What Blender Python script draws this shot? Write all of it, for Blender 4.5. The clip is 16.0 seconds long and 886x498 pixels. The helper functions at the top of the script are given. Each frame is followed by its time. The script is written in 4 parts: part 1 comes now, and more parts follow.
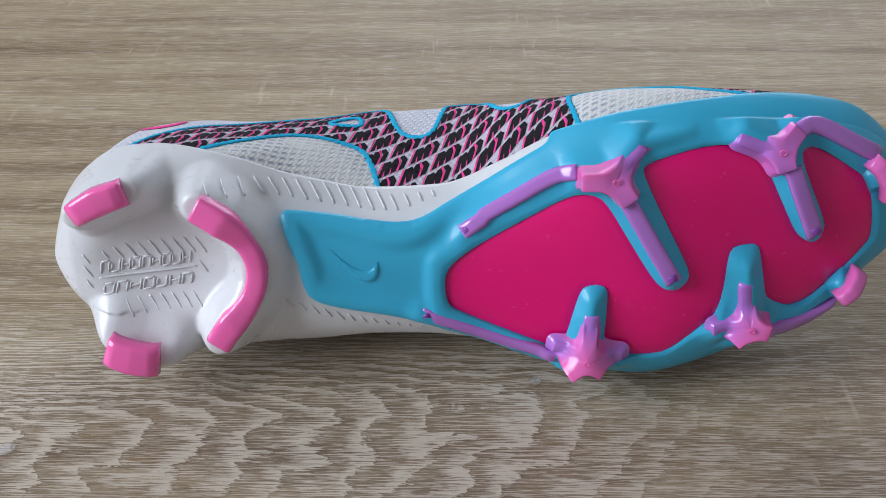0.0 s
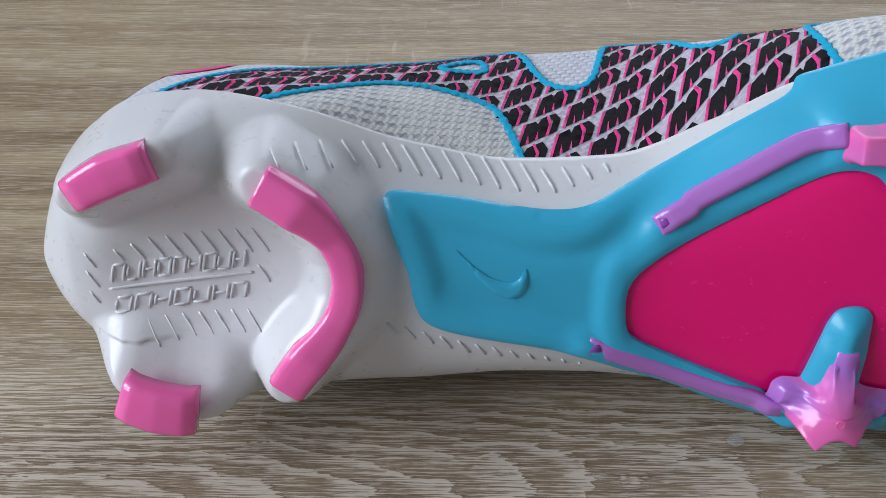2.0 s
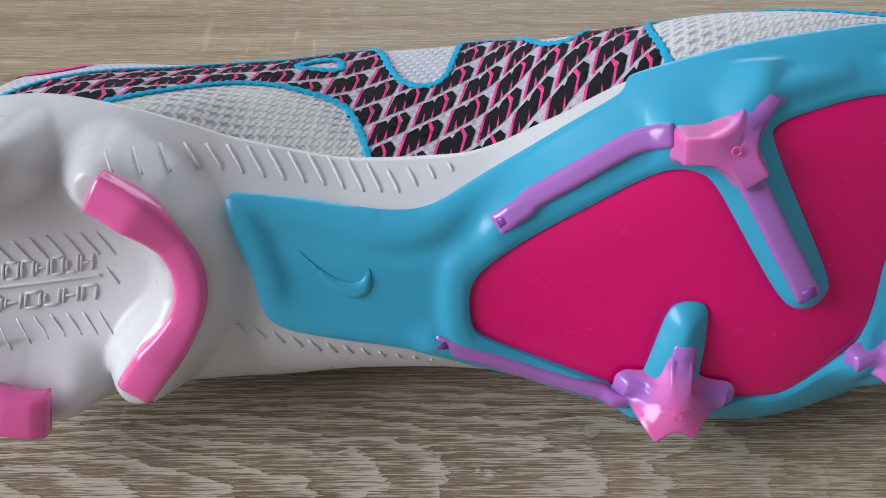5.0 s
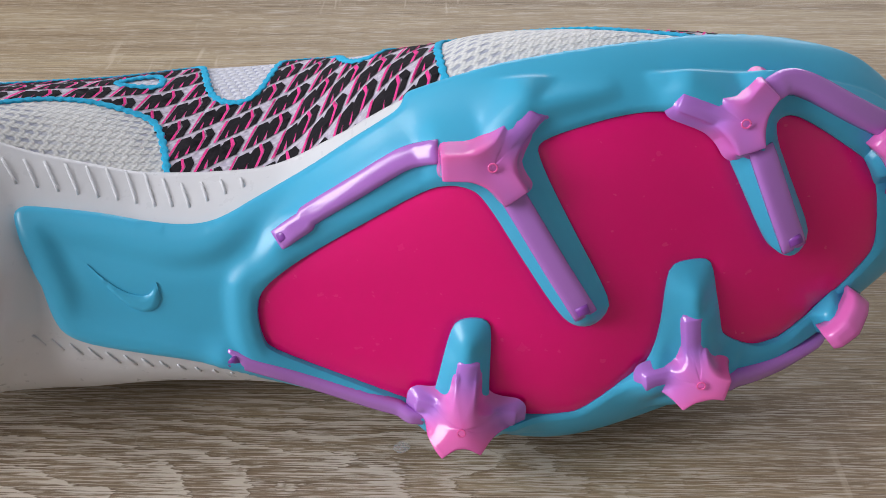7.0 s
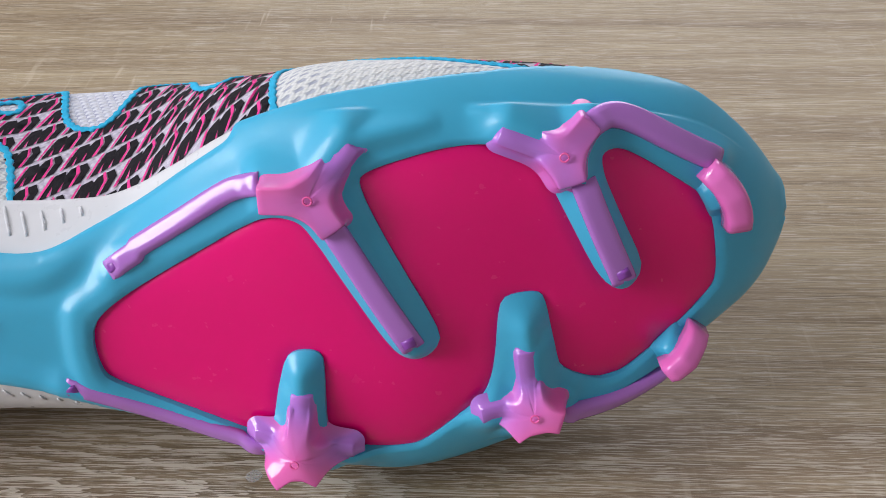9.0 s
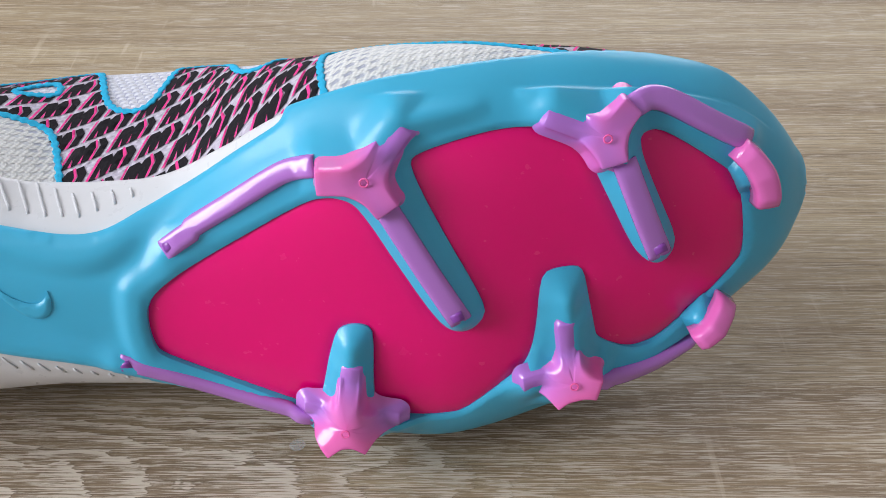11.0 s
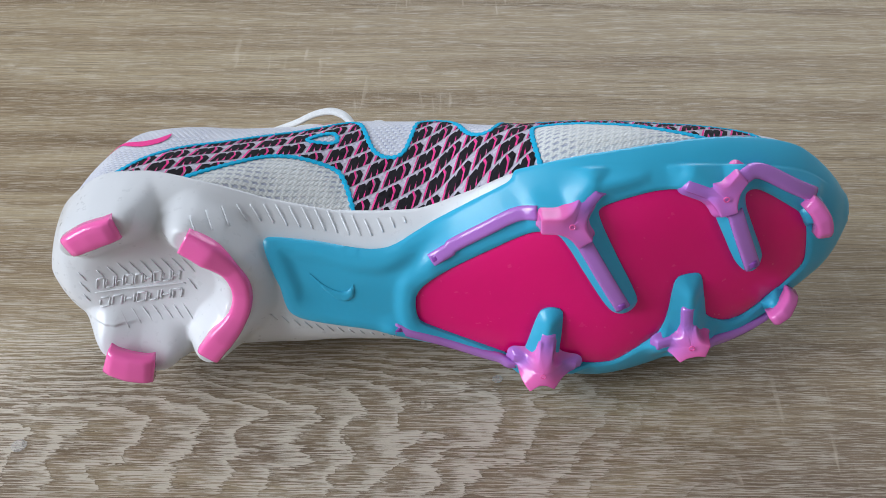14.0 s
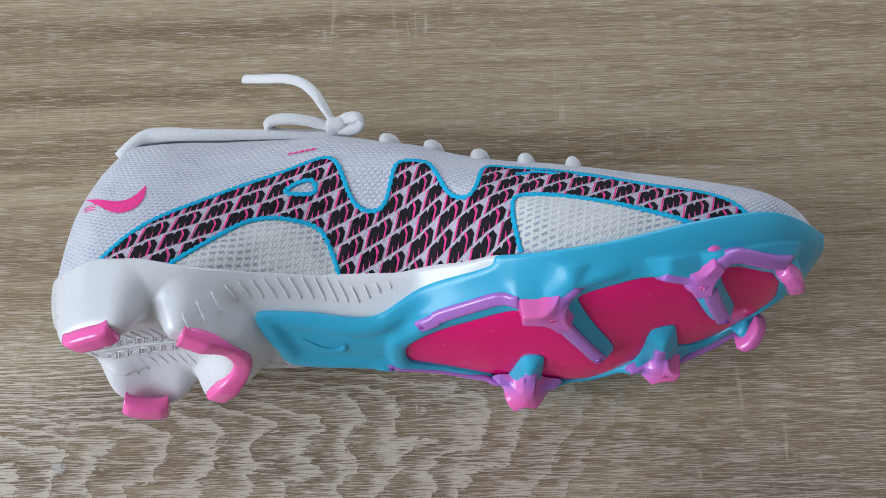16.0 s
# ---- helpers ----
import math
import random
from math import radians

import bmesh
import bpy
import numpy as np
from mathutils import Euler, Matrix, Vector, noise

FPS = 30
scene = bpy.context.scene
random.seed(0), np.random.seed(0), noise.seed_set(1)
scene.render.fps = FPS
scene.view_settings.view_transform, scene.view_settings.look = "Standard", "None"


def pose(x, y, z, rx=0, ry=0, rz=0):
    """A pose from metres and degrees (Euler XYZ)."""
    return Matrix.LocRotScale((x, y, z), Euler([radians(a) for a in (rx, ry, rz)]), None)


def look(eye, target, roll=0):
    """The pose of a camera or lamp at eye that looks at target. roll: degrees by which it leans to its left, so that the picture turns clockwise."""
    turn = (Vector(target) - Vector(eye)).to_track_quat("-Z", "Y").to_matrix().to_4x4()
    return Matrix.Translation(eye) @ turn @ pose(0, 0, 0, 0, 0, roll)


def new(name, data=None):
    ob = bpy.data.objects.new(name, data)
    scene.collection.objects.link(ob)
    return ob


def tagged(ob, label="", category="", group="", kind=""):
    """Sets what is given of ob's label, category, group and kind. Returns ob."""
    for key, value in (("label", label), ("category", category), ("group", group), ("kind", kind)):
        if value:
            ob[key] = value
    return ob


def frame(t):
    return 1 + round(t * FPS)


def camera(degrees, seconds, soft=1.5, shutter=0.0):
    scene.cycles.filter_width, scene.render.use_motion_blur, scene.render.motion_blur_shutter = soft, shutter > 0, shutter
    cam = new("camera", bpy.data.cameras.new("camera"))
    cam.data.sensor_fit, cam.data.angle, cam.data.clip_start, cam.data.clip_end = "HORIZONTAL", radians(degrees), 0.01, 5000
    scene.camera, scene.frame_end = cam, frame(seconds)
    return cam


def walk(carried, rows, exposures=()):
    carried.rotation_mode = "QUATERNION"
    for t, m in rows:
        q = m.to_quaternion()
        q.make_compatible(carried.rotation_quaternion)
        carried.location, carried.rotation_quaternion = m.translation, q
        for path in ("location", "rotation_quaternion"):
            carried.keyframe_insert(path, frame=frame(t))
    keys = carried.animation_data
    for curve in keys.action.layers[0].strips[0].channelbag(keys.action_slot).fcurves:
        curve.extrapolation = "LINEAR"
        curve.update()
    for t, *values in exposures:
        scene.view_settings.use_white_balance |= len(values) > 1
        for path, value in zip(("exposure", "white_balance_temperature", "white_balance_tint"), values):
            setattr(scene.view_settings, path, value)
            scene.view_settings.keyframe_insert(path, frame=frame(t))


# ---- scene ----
cam = camera(49.3, 16.0, soft=0.8)
PATH = [
    (0, (0.03025, 0.00568, 0.25094), (0.00739, 0.39909, -0.05681), -2.02),
    (0.5, (0.01501, 0.03478, 0.23041), (-0.0078, 0.42806, -0.07751), -1.93),
    (1, (0.00028, 0.0609, 0.20972), (-0.02063, 0.45342, -0.0993), -1.74),
    (1.5, (-0.00952, 0.07984, 0.19627), (-0.03008, 0.47196, -0.11327), -1.57),
    (2, (-0.01744, 0.08862, 0.1883), (-0.0348, 0.47972, -0.12274), -1.06),
    (2.5, (-0.01864, 0.08982, 0.18614), (-0.0365, 0.48078, -0.12505), -0.82),
    (3, (-0.01737, 0.08992, 0.18783), (-0.03239, 0.4792, -0.1256), -0.42),
    (3.2, (-0.01483, 0.08906, 0.18751), (-0.03062, 0.47837, -0.12584), -0.51),
    (5.3, (0.01828, 0.0913, 0.19505), (0.01498, 0.47396, -0.12677), -0.62),
    (5.5, (0.02316, 0.0891, 0.19611), (0.0165, 0.47422, -0.12271), -0.80),
    (6, (0.03797, 0.08812, 0.20019), (0.02834, 0.47421, -0.11737), -1.05),
    (6.5, (0.05194, 0.08564, 0.19833), (0.03898, 0.47363, -0.11678), -1.14),
    (7, (0.06719, 0.09046, 0.1931), (0.0482, 0.47957, -0.12032), -1.56),
    (7.5, (0.07636, 0.09318, 0.19076), (0.05423, 0.48384, -0.12051), -1.65),
    (8, (0.08806, 0.09426, 0.1936), (0.06503, 0.48392, -0.11887), -1.69),
    (8.5, (0.10238, 0.09578, 0.19673), (0.07745, 0.4859, -0.11501), -1.88),
    (8.7, (0.10649, 0.0966, 0.19596), (0.0816, 0.48712, -0.11529), -1.82),
    (10.8, (0.10053, 0.09664, 0.19849), (0.09293, 0.47929, -0.12326), -0.89),
    (11, (0.08864, 0.09021, 0.20409), (0.08313, 0.47035, -0.12067), -0.60),
    (11.5, (0.06387, 0.06185, 0.2239), (0.06581, 0.44139, -0.10159), 0.18),
    (12, (0.05259, 0.03653, 0.23898), (0.05594, 0.41751, -0.08481), 0.42),
    (12.5, (0.04267, 0.01232, 0.25269), (0.04544, 0.39579, -0.06816), 0.60),
    (13, (0.03499, -0.0073, 0.26346), (0.03671, 0.37646, -0.05705), 0.65),
    (13.5, (0.03483, -0.00322, 0.27692), (0.03165, 0.36344, -0.063), 0.36),
    (14, (0.03278, 0.02862, 0.31593), (0.02318, 0.36701, -0.05204), -0.58),
    (14.5, (0.03088, 0.07829, 0.35354), (0.01747, 0.36988, -0.05241), -1.73),
    (15, (0.03116, 0.11941, 0.3803), (0.0194, 0.34202, -0.06726), -2.95),
    (15.5, (0.03626, 0.15701, 0.40197), (0.02735, 0.32846, -0.06763), -4.26),
    (16, (0.03642, 0.17348, 0.41101), (0.03055, 0.32924, -0.06407), -3.85),
]
walk(cam, [(t, look(eye, target, roll)) for t, eye, target, roll in PATH],
     [(0, -0.08, 6130, 9), (2, -0.22, 6100, 9), (3, -0.18, 6150, 9), (5.5, -0.10, 6450, 11), (7, 0.06, 6600, 13), (8.5, 0.14, 6600, 13), (11, 0.28, 6550, 11), (12.5, 0.07, 6400, 9), (14, -0.02, 6150, 7), (14.5, -0.10, 6100, 7), (16, -0.13, 6050, 7)])

# ---- world and light: daylight through one window of a plain room ----
world = bpy.data.worlds.new("sky")
scene.world = world
world.use_nodes = True
sky = world.node_tree.nodes.new("ShaderNodeTexSky")
sky.sky_type, sky.sun_disc, sky.sun_elevation, sky.sun_rotation = "NISHITA", False, radians(40), radians(150)
world.node_tree.links.new(sky.outputs[0], world.node_tree.nodes["Background"].inputs[0])
world.node_tree.nodes["Background"].inputs[1].default_value = 0.12

ROOM = (-1.7, 1.5, -1.9, 1.5, -0.75, 1.75)      # x, y and z from wall to wall; the table's top is z = 0
WINDOW_WEST = (-0.91, 0.35, 0.30, 1.63)          # y and z of the opening in the left wall
WINDOW = (-0.35, 0.95, 0.26, 1.58)              # x and z of the opening in the far wall
for name, wide, tall, power, eye, aim in (("window_light", 1.28, 1.3, 13, (0.30, 1.52, 0.92), (0.30, 0, 0.60)), ("side_window_light", 1.23, 1.3, 48, (-1.72, -0.28, 0.96), (0, -0.17, 0.40))):
    lamp = bpy.data.lights.new(name, "AREA")
    lamp.shape, lamp.size, lamp.size_y, lamp.energy, lamp.color = "RECTANGLE", wide, tall, power, (0.935, 0.95, 1.0)
    new(name, lamp).matrix_world = look(eye, aim)


# ---- materials ----
def material(name, colour, rough=0.5, coat=0.0, **more):
    m = bpy.data.materials.new(name)
    m.use_nodes = True
    b = m.node_tree.nodes["Principled BSDF"]
    b.inputs["Base Color"].default_value = (*colour, 1)
    b.inputs["Roughness"].default_value = rough
    b.inputs["Coat Weight"].default_value = coat
    b.inputs["Coat Roughness"].default_value = 0.12
    for key, value in more.items():
        b.inputs[key.replace("_", " ")].default_value = value
    return m


class Nodes:
    """A short hand for node trees."""

    def __init__(self, m):
        self.tree = m.node_tree
        self.shader = self.tree.nodes["Principled BSDF"]
        self.object = self.tree.nodes.new("ShaderNodeTexCoord").outputs["Object"]

    def put(self, socket, value):
        if isinstance(value, bpy.types.NodeSocket):
            self.tree.links.new(value, socket)
        else:
            socket.default_value = value

    def math(self, op, a, b=0.0, c=0.0):
        n = self.tree.nodes.new("ShaderNodeMath")
        n.operation = op
        for s, v in zip(n.inputs, (a, b, c)):
            self.put(s, v)
        return n.outputs[0]

    def scaled(self, x, y, z, vector=None):
        n = self.tree.nodes.new("ShaderNodeVectorMath")
        n.operation = "MULTIPLY"
        self.put(n.inputs[0], vector or self.object)
        n.inputs[1].default_value = (x, y, z)
        return n.outputs[0]

    def noise(self, vector, scale=1.0, detail=4.0, rough=0.55, warp=0.0):
        n = self.tree.nodes.new("ShaderNodeTexNoise")
        self.put(n.inputs["Vector"], vector)
        for key, v in (("Scale", scale), ("Detail", detail), ("Roughness", rough), ("Distortion", warp)):
            n.inputs[key].default_value = v
        return n.outputs[0]

    def ramp(self, value, *stops):
        n = self.tree.nodes.new("ShaderNodeValToRGB")
        self.put(n.inputs[0], value)
        e = n.color_ramp.elements
        while len(e) < len(stops):
            e.new(0.5)
        for el, (at, colour) in zip(e, stops):
            el.position, el.color = at, (*colour, 1) if len(colour) == 3 else colour
        return n.outputs[0]

    def mix(self, share, a, b, kind="MIX"):
        n = self.tree.nodes.new("ShaderNodeMix")
        n.data_type, n.blend_type = "RGBA", kind
        self.put(n.inputs[0], share)
        for s, v in zip((n.inputs[6], n.inputs[7]), (a, b)):
            self.put(s, v if isinstance(v, bpy.types.NodeSocket) else (*v, 1))
        return n.outputs[2]

    def split(self, vector=None):
        n = self.tree.nodes.new("ShaderNodeSeparateXYZ")
        self.put(n.inputs[0], vector or self.object)
        return n.outputs

    def uv(self):
        return self.tree.nodes.new("ShaderNodeUVMap").outputs[0]

    def bump(self, height, depth, strength=1.0):
        n = self.tree.nodes.new("ShaderNodeBump")
        n.inputs["Strength"].default_value, n.inputs["Distance"].default_value = strength, depth
        self.put(n.inputs["Height"], height)
        self.put(self.shader.inputs["Normal"], n.outputs[0])

    def base(self, colour):
        self.put(self.shader.inputs["Base Color"], colour)

    def rough(self, value):
        self.put(self.shader.inputs["Roughness"], value)


def grey(v):
    return (v, v, v)


def oak():
    """Light oak laminate: grain along x, pale scratched pores, one cathedral figure in front of the boot."""
    m = material("oak_laminate", (0.4, 0.3, 0.2), 0.5, Specular_IOR_Level=0.25)
    k = Nodes(m)
    x, y, _ = k.split()
    # rings: tongues with their tips to the right, flat above the heart line and steep below it
    wob = k.math("MULTIPLY", k.math("SUBTRACT", k.noise(k.scaled(26, 55, 1), 1, 4, 0.6, 0.4), 0.5), 0.060)
    jag = k.math("MULTIPLY", k.math("SUBTRACT", k.noise(k.scaled(60, 1500, 1), 1, 3, 0.6), 0.5), 0.012)
    off = k.math("SUBTRACT", y, k.math("ADD", 0.236, k.math("MULTIPLY", x, 0.12)))
    up, low = k.math("MAXIMUM", off, 0.0), k.math("MINIMUM", off, 0.0)
    bow = k.math("ADD", k.math("MULTIPLY", k.math("MULTIPLY", up, up), 150.0), k.math("MULTIPLY", k.math("MULTIPLY", low, low), 14.0))
    q = k.math("ADD", k.math("ADD", x, bow), k.math("ADD", wob, jag))
    straight = k.math("ADD", k.math("MULTIPLY", y, 2.1), k.math("MULTIPLY", k.math("SUBTRACT", k.noise(k.scaled(2.6, 24, 1), 1, 4, 0.6), 0.5), 0.13))
    front = k.ramp(k.math("MULTIPLY", k.math("SUBTRACT", y, 0.19), 10), (0.04, grey(0)), (0.10, grey(1)), (0.75, grey(1)), (0.98, grey(0)))
    left = k.ramp(k.math("ADD", x, 0.5), (0.55, grey(1)), (0.66, grey(0)))
    heart = k.math("MULTIPLY", front, left)
    drift = k.math("MULTIPLY", k.noise(k.scaled(17, 6, 1), 1, 2), 2.2)
    plain = k.math("SUBTRACT", 1.0, heart)

    def rings(way, often):
        phase = k.math("FRACT", k.math("ADD", k.math("MULTIPLY", way, often), drift))
        return (k.ramp(phase, (0.0, grey(0.0)), (0.34, grey(0.06)), (0.70, grey(0.55)), (0.93, grey(1)), (0.965, grey(0))),
                k.ramp(phase, (0.955, grey(0)), (0.975, grey(1))))

    (late_heart, edge_heart), (late_plain, edge_plain) = rings(q, 46.0), rings(straight, 46.0)
    late = k.math("ADD", k.math("MULTIPLY", late_heart, heart), k.math("MULTIPLY", late_plain, plain))
    line = k.math("ADD", k.math("MULTIPLY", edge_heart, k.math("MULTIPLY", heart, 0.5)), k.math("MULTIPLY", edge_plain, k.math("MULTIPLY", plain, 0.10)))
    # pores: short pale scratches along the grain, crowding towards the outer edge of each ring
    scratch = k.noise(k.scaled(62, 2300, 1), 1, 3, 0.6, 0.25)
    fine = k.noise(k.scaled(130, 4200, 1), 1, 2, 0.6)
    fibres = k.noise(k.scaled(20, 1500, 1), 1, 5, 0.74)
    bands = k.noise(k.scaled(2.0, 46, 1), 1, 6, 0.68, 0.4)
    patch = k.noise(k.scaled(7, 16, 1), 1, 3)
    front_half = k.ramp(y, (0.20, grey(1)), (0.34, grey(0)))
    base = k.ramp(bands, (0.30, (0.150, 0.100, 0.052)), (0.42, (0.295, 0.214, 0.124)), (0.54, (0.415, 0.322, 0.198)), (0.74, (0.520, 0.425, 0.275)))
    base = k.mix(k.math("MULTIPLY", k.ramp(patch, (0.38, grey(0.15)), (0.56, grey(0.9))), front_half), base, (0.200, 0.143, 0.102))
    base = k.mix(k.math("MULTIPLY", k.ramp(fibres, (0.42, grey(0)), (0.62, grey(1))), k.math("ADD", 0.34, k.math("MULTIPLY", k.noise(k.scaled(5, 30, 1), 1, 3), 0.5))), base, (0.100, 0.070, 0.044))
    dense = k.math("ADD", k.math("MULTIPLY", late, k.math("ADD", 0.05, k.math("MULTIPLY", heart, 0.115))), k.math("MULTIPLY", front_half, 0.035))
    pores = k.ramp(k.math("ADD", scratch, dense), (0.575, grey(0)), (0.625, grey(1)))
    hair = k.ramp(k.math("ADD", fine, k.math("MULTIPLY", dense, 0.6)), (0.58, grey(0)), (0.66, grey(0.7)))
    pale = k.math("MULTIPLY", k.math("MAXIMUM", pores, hair), k.math("ADD", 0.55, k.math("MULTIPLY", heart, 0.33)))
    col = k.mix(pale, base, (0.65, 0.58, 0.48))
    col = k.mix(line, col, (0.115, 0.080, 0.055))
    # pale flecks across the grain in a few places
    fleck = k.ramp(k.noise(k.scaled(300, 30, 1), 1, 2, 0.5, 0.5), (0.62, grey(0)), (0.72, grey(1)))
    where = k.ramp(k.noise(k.scaled(9, 15, 1), 1, 1), (0.52, grey(0)), (0.64, grey(0.42)))
    col = k.mix(k.math("MULTIPLY", fleck, where), col, (0.62, 0.53, 0.41))
    k.base(col)
    k.rough(k.ramp(fibres, (0.3, grey(0.46)), (0.7, grey(0.60))))
    k.bump(k.math("SUBTRACT", k.math("MULTIPLY", fibres, 0.6), k.math("MULTIPLY", pores, 0.5)), 0.00009, 0.5)
    return m


def knit(name, light, dark, pitch=0.0016, dash=0.5, depth=0.0004):
    """Engineered knit: rows of small loops, with darker gaps that come and go in patches. Laid out in metres by UV."""
    m = material(name, light, 0.75, Sheen_Weight=0.25)
    k = Nodes(m)
    uv = k.uv()
    warp = k.noise(k.scaled(90, 90, 1, uv), 1, 2)
    x, y, _ = k.split(uv)
    row = k.math("ADD", k.math("DIVIDE", y, pitch), k.math("MULTIPLY", warp, 0.7))
    stagger = k.math("MULTIPLY", k.math("FLOOR", row), 0.37)
    loop = k.math("SINE", k.math("MULTIPLY", k.math("ADD", k.math("DIVIDE", x, pitch * 1.5), stagger), 6.2832))
    across = k.math("SINE", k.math("MULTIPLY", row, 6.2832))
    cell = k.math("MULTIPLY", k.math("ADD", loop, 1.0), k.math("ADD", across, 1.0))       # 0 to 4
    patch = k.noise(k.scaled(55, 75, 1, uv), 1, 2)
    gap = k.ramp(cell, (0.0, grey(1)), (0.24, grey(0)))
    share = k.math("MULTIPLY", gap, k.math("MULTIPLY", k.ramp(patch, (0.38, grey(0.25)), (0.62, grey(1))), dash))
    k.base(k.mix(share, k.mix(k.noise(k.scaled(600, 600, 1, uv), 1, 2), light, tuple(0.93 * c for c in light)), dark))
    k.bump(cell, depth * 0.25, 0.8)
    return m


def plastic(name, colour, rough=0.3, coat=0.2, speck=0.04, clear=0.0):
    """Moulded plastic: nearly even, with faint clouding and fine scuffs in the gloss."""
    m = material(name, colour, rough, coat, Transmission_Weight=clear, IOR=1.45)
    k = Nodes(m)
    cloud = k.noise(k.scaled(40, 40, 40), 1, 3)
    k.base(k.mix(cloud, tuple(c * (1 - speck) for c in colour), tuple(min(1, c * (1 + speck)) for c in colour)))
    k.rough(k.math("ADD", rough - 0.05, k.math("MULTIPLY", k.noise(k.scaled(300, 300, 300), 1, 3), 0.12)))
    k.bump(k.noise(k.scaled(900, 900, 900), 1, 2), 0.00003, 0.4)
    return m


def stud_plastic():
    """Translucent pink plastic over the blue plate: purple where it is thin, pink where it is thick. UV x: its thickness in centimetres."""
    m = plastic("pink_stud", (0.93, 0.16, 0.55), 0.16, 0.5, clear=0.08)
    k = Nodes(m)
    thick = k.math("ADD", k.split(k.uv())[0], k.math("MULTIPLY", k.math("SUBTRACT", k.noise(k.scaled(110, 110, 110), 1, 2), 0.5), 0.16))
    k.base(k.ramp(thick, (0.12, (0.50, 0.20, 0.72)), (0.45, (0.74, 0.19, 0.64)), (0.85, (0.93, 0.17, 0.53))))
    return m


def cloth(name, colour, pitch=900):
    """Woven or knitted print and tape."""
    m = material(name, colour, 0.8, Specular_IOR_Level=0.2)
    k = Nodes(m)
    n = k.noise(k.scaled(pitch, pitch, pitch), 1, 2)
    k.base(k.mix(n, tuple(c * 0.75 for c in colour), tuple(min(1, c * 1.2) for c in colour)))
    k.bump(n, 0.0004, 0.7)
    return m


def plaster():
    m = material("wall_paint", (0.42, 0.41, 0.40), 0.8)
    k = Nodes(m)
    k.base(k.mix(k.noise(k.object, 3, 4), (0.40, 0.39, 0.38), (0.45, 0.44, 0.43)))
    k.bump(k.noise(k.object, 160, 3), 0.001, 0.3)
    return m


OAK, PAINT = oak(), plaster()


def mesh_knit():
    """Open knit: slanting rows of grey-blue dashes that fade in and out over white loops. Laid out in metres by UV."""
    m = material("window_knit", (0.66, 0.67, 0.66), 0.7, Sheen_Weight=0.2)
    k = Nodes(m)
    uv = k.uv()
    x, y, _ = k.split(uv)
    wave = k.math("MULTIPLY", k.noise(k.scaled(120, 120, 1, uv), 1, 2), 0.5)
    row = k.math("ADD", k.math("DIVIDE", k.math("ADD", y, k.math("MULTIPLY", x, 0.22)), 0.0021), wave)
    along = k.math("ADD", k.math("DIVIDE", k.math("SUBTRACT", x, k.math("MULTIPLY", y, 0.5)), 0.0034), k.math("MULTIPLY", k.math("FLOOR", row), 0.42))
    bar = k.math("MULTIPLY", k.ramp(k.math("FRACT", row), (0.30, grey(0)), (0.44, grey(1)), (0.72, grey(1)), (0.86, grey(0))),
                 k.ramp(k.math("FRACT", along), (0.06, grey(0)), (0.20, grey(1)), (0.70, grey(1)), (0.86, grey(0))))
    patch = k.ramp(k.noise(k.scaled(38, 46, 1, uv), 1, 2), (0.40, grey(0.18)), (0.58, grey(1)))
    loops = k.math("MULTIPLY", k.math("SINE", k.math("MULTIPLY", along, 12.566)), k.math("SINE", k.math("MULTIPLY", row, 12.566)))
    light = k.mix(k.math("ADD", 0.5, k.math("MULTIPLY", loops, 0.5)), (0.56, 0.57, 0.58), (0.74, 0.75, 0.72))
    k.base(k.mix(k.math("MULTIPLY", k.math("MULTIPLY", bar, patch), 0.72), light, (0.22, 0.25, 0.36)))
    k.bump(k.math("SUBTRACT", k.math("MULTIPLY", loops, 0.4), bar), 0.0002, 0.8)
    return m


KNIT = knit("white_knit", (0.64, 0.65, 0.72), (0.25, 0.27, 0.40), dash=0.9)
WINDOW_KNIT = mesh_knit()
PRINT_BASE = knit("lilac_knit", (0.56, 0.52, 0.62), (0.33, 0.30, 0.42), pitch=0.0015, dash=0.6)
RIB = knit("rib_knit", (0.72, 0.70, 0.75), (0.48, 0.46, 0.55), pitch=0.0014, dash=0.6)
WHITE = plastic("white_plate", (0.70, 0.71, 0.73), 0.28, 0.25)
BLUE = plastic("blue_plate", (0.050, 0.44, 0.68), 0.34, 0.2)
HOT = plastic("hot_pink_panel", (0.88, 0.002, 0.19), 0.24, 0.15)
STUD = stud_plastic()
PURPLE = plastic("purple_strip", (0.53, 0.21, 0.70), 0.16, 0.6, clear=0.12)
CAP = plastic("pink_cap", (0.97, 0.15, 0.47), 0.15, 0.6)
TOE = plastic("toe_stud", (0.86, 0.18, 0.58), 0.16, 0.5, clear=0.08)
DARK = plastic("plum_peg", (0.25, 0.06, 0.38), 0.3, 0.3)
BLACK, PINK = cloth("black_print", (0.012, 0.010, 0.014)), cloth("pink_print", (0.88, 0.06, 0.30))
TAPE = cloth("blue_stitching", (0.025, 0.42, 0.68), 700)
LACE = cloth("white_lace", (0.72, 0.73, 0.74), 1500)


# ---- the boot's form: x from heel to toe, u from the outer to the inner side, n out of the sole ----
BACK, FRONT = -0.004, 0.290
TILTED = radians(17.0)
BOOT = Matrix.Translation((-0.116, 0.253, 0.042)) @ Matrix((
    (1, 0, 0, 0),
    (0, math.sin(TILTED), -math.cos(TILTED), 0),
    (0, math.cos(TILTED), math.sin(TILTED), 0),
    (0, 0, 0, 1)))


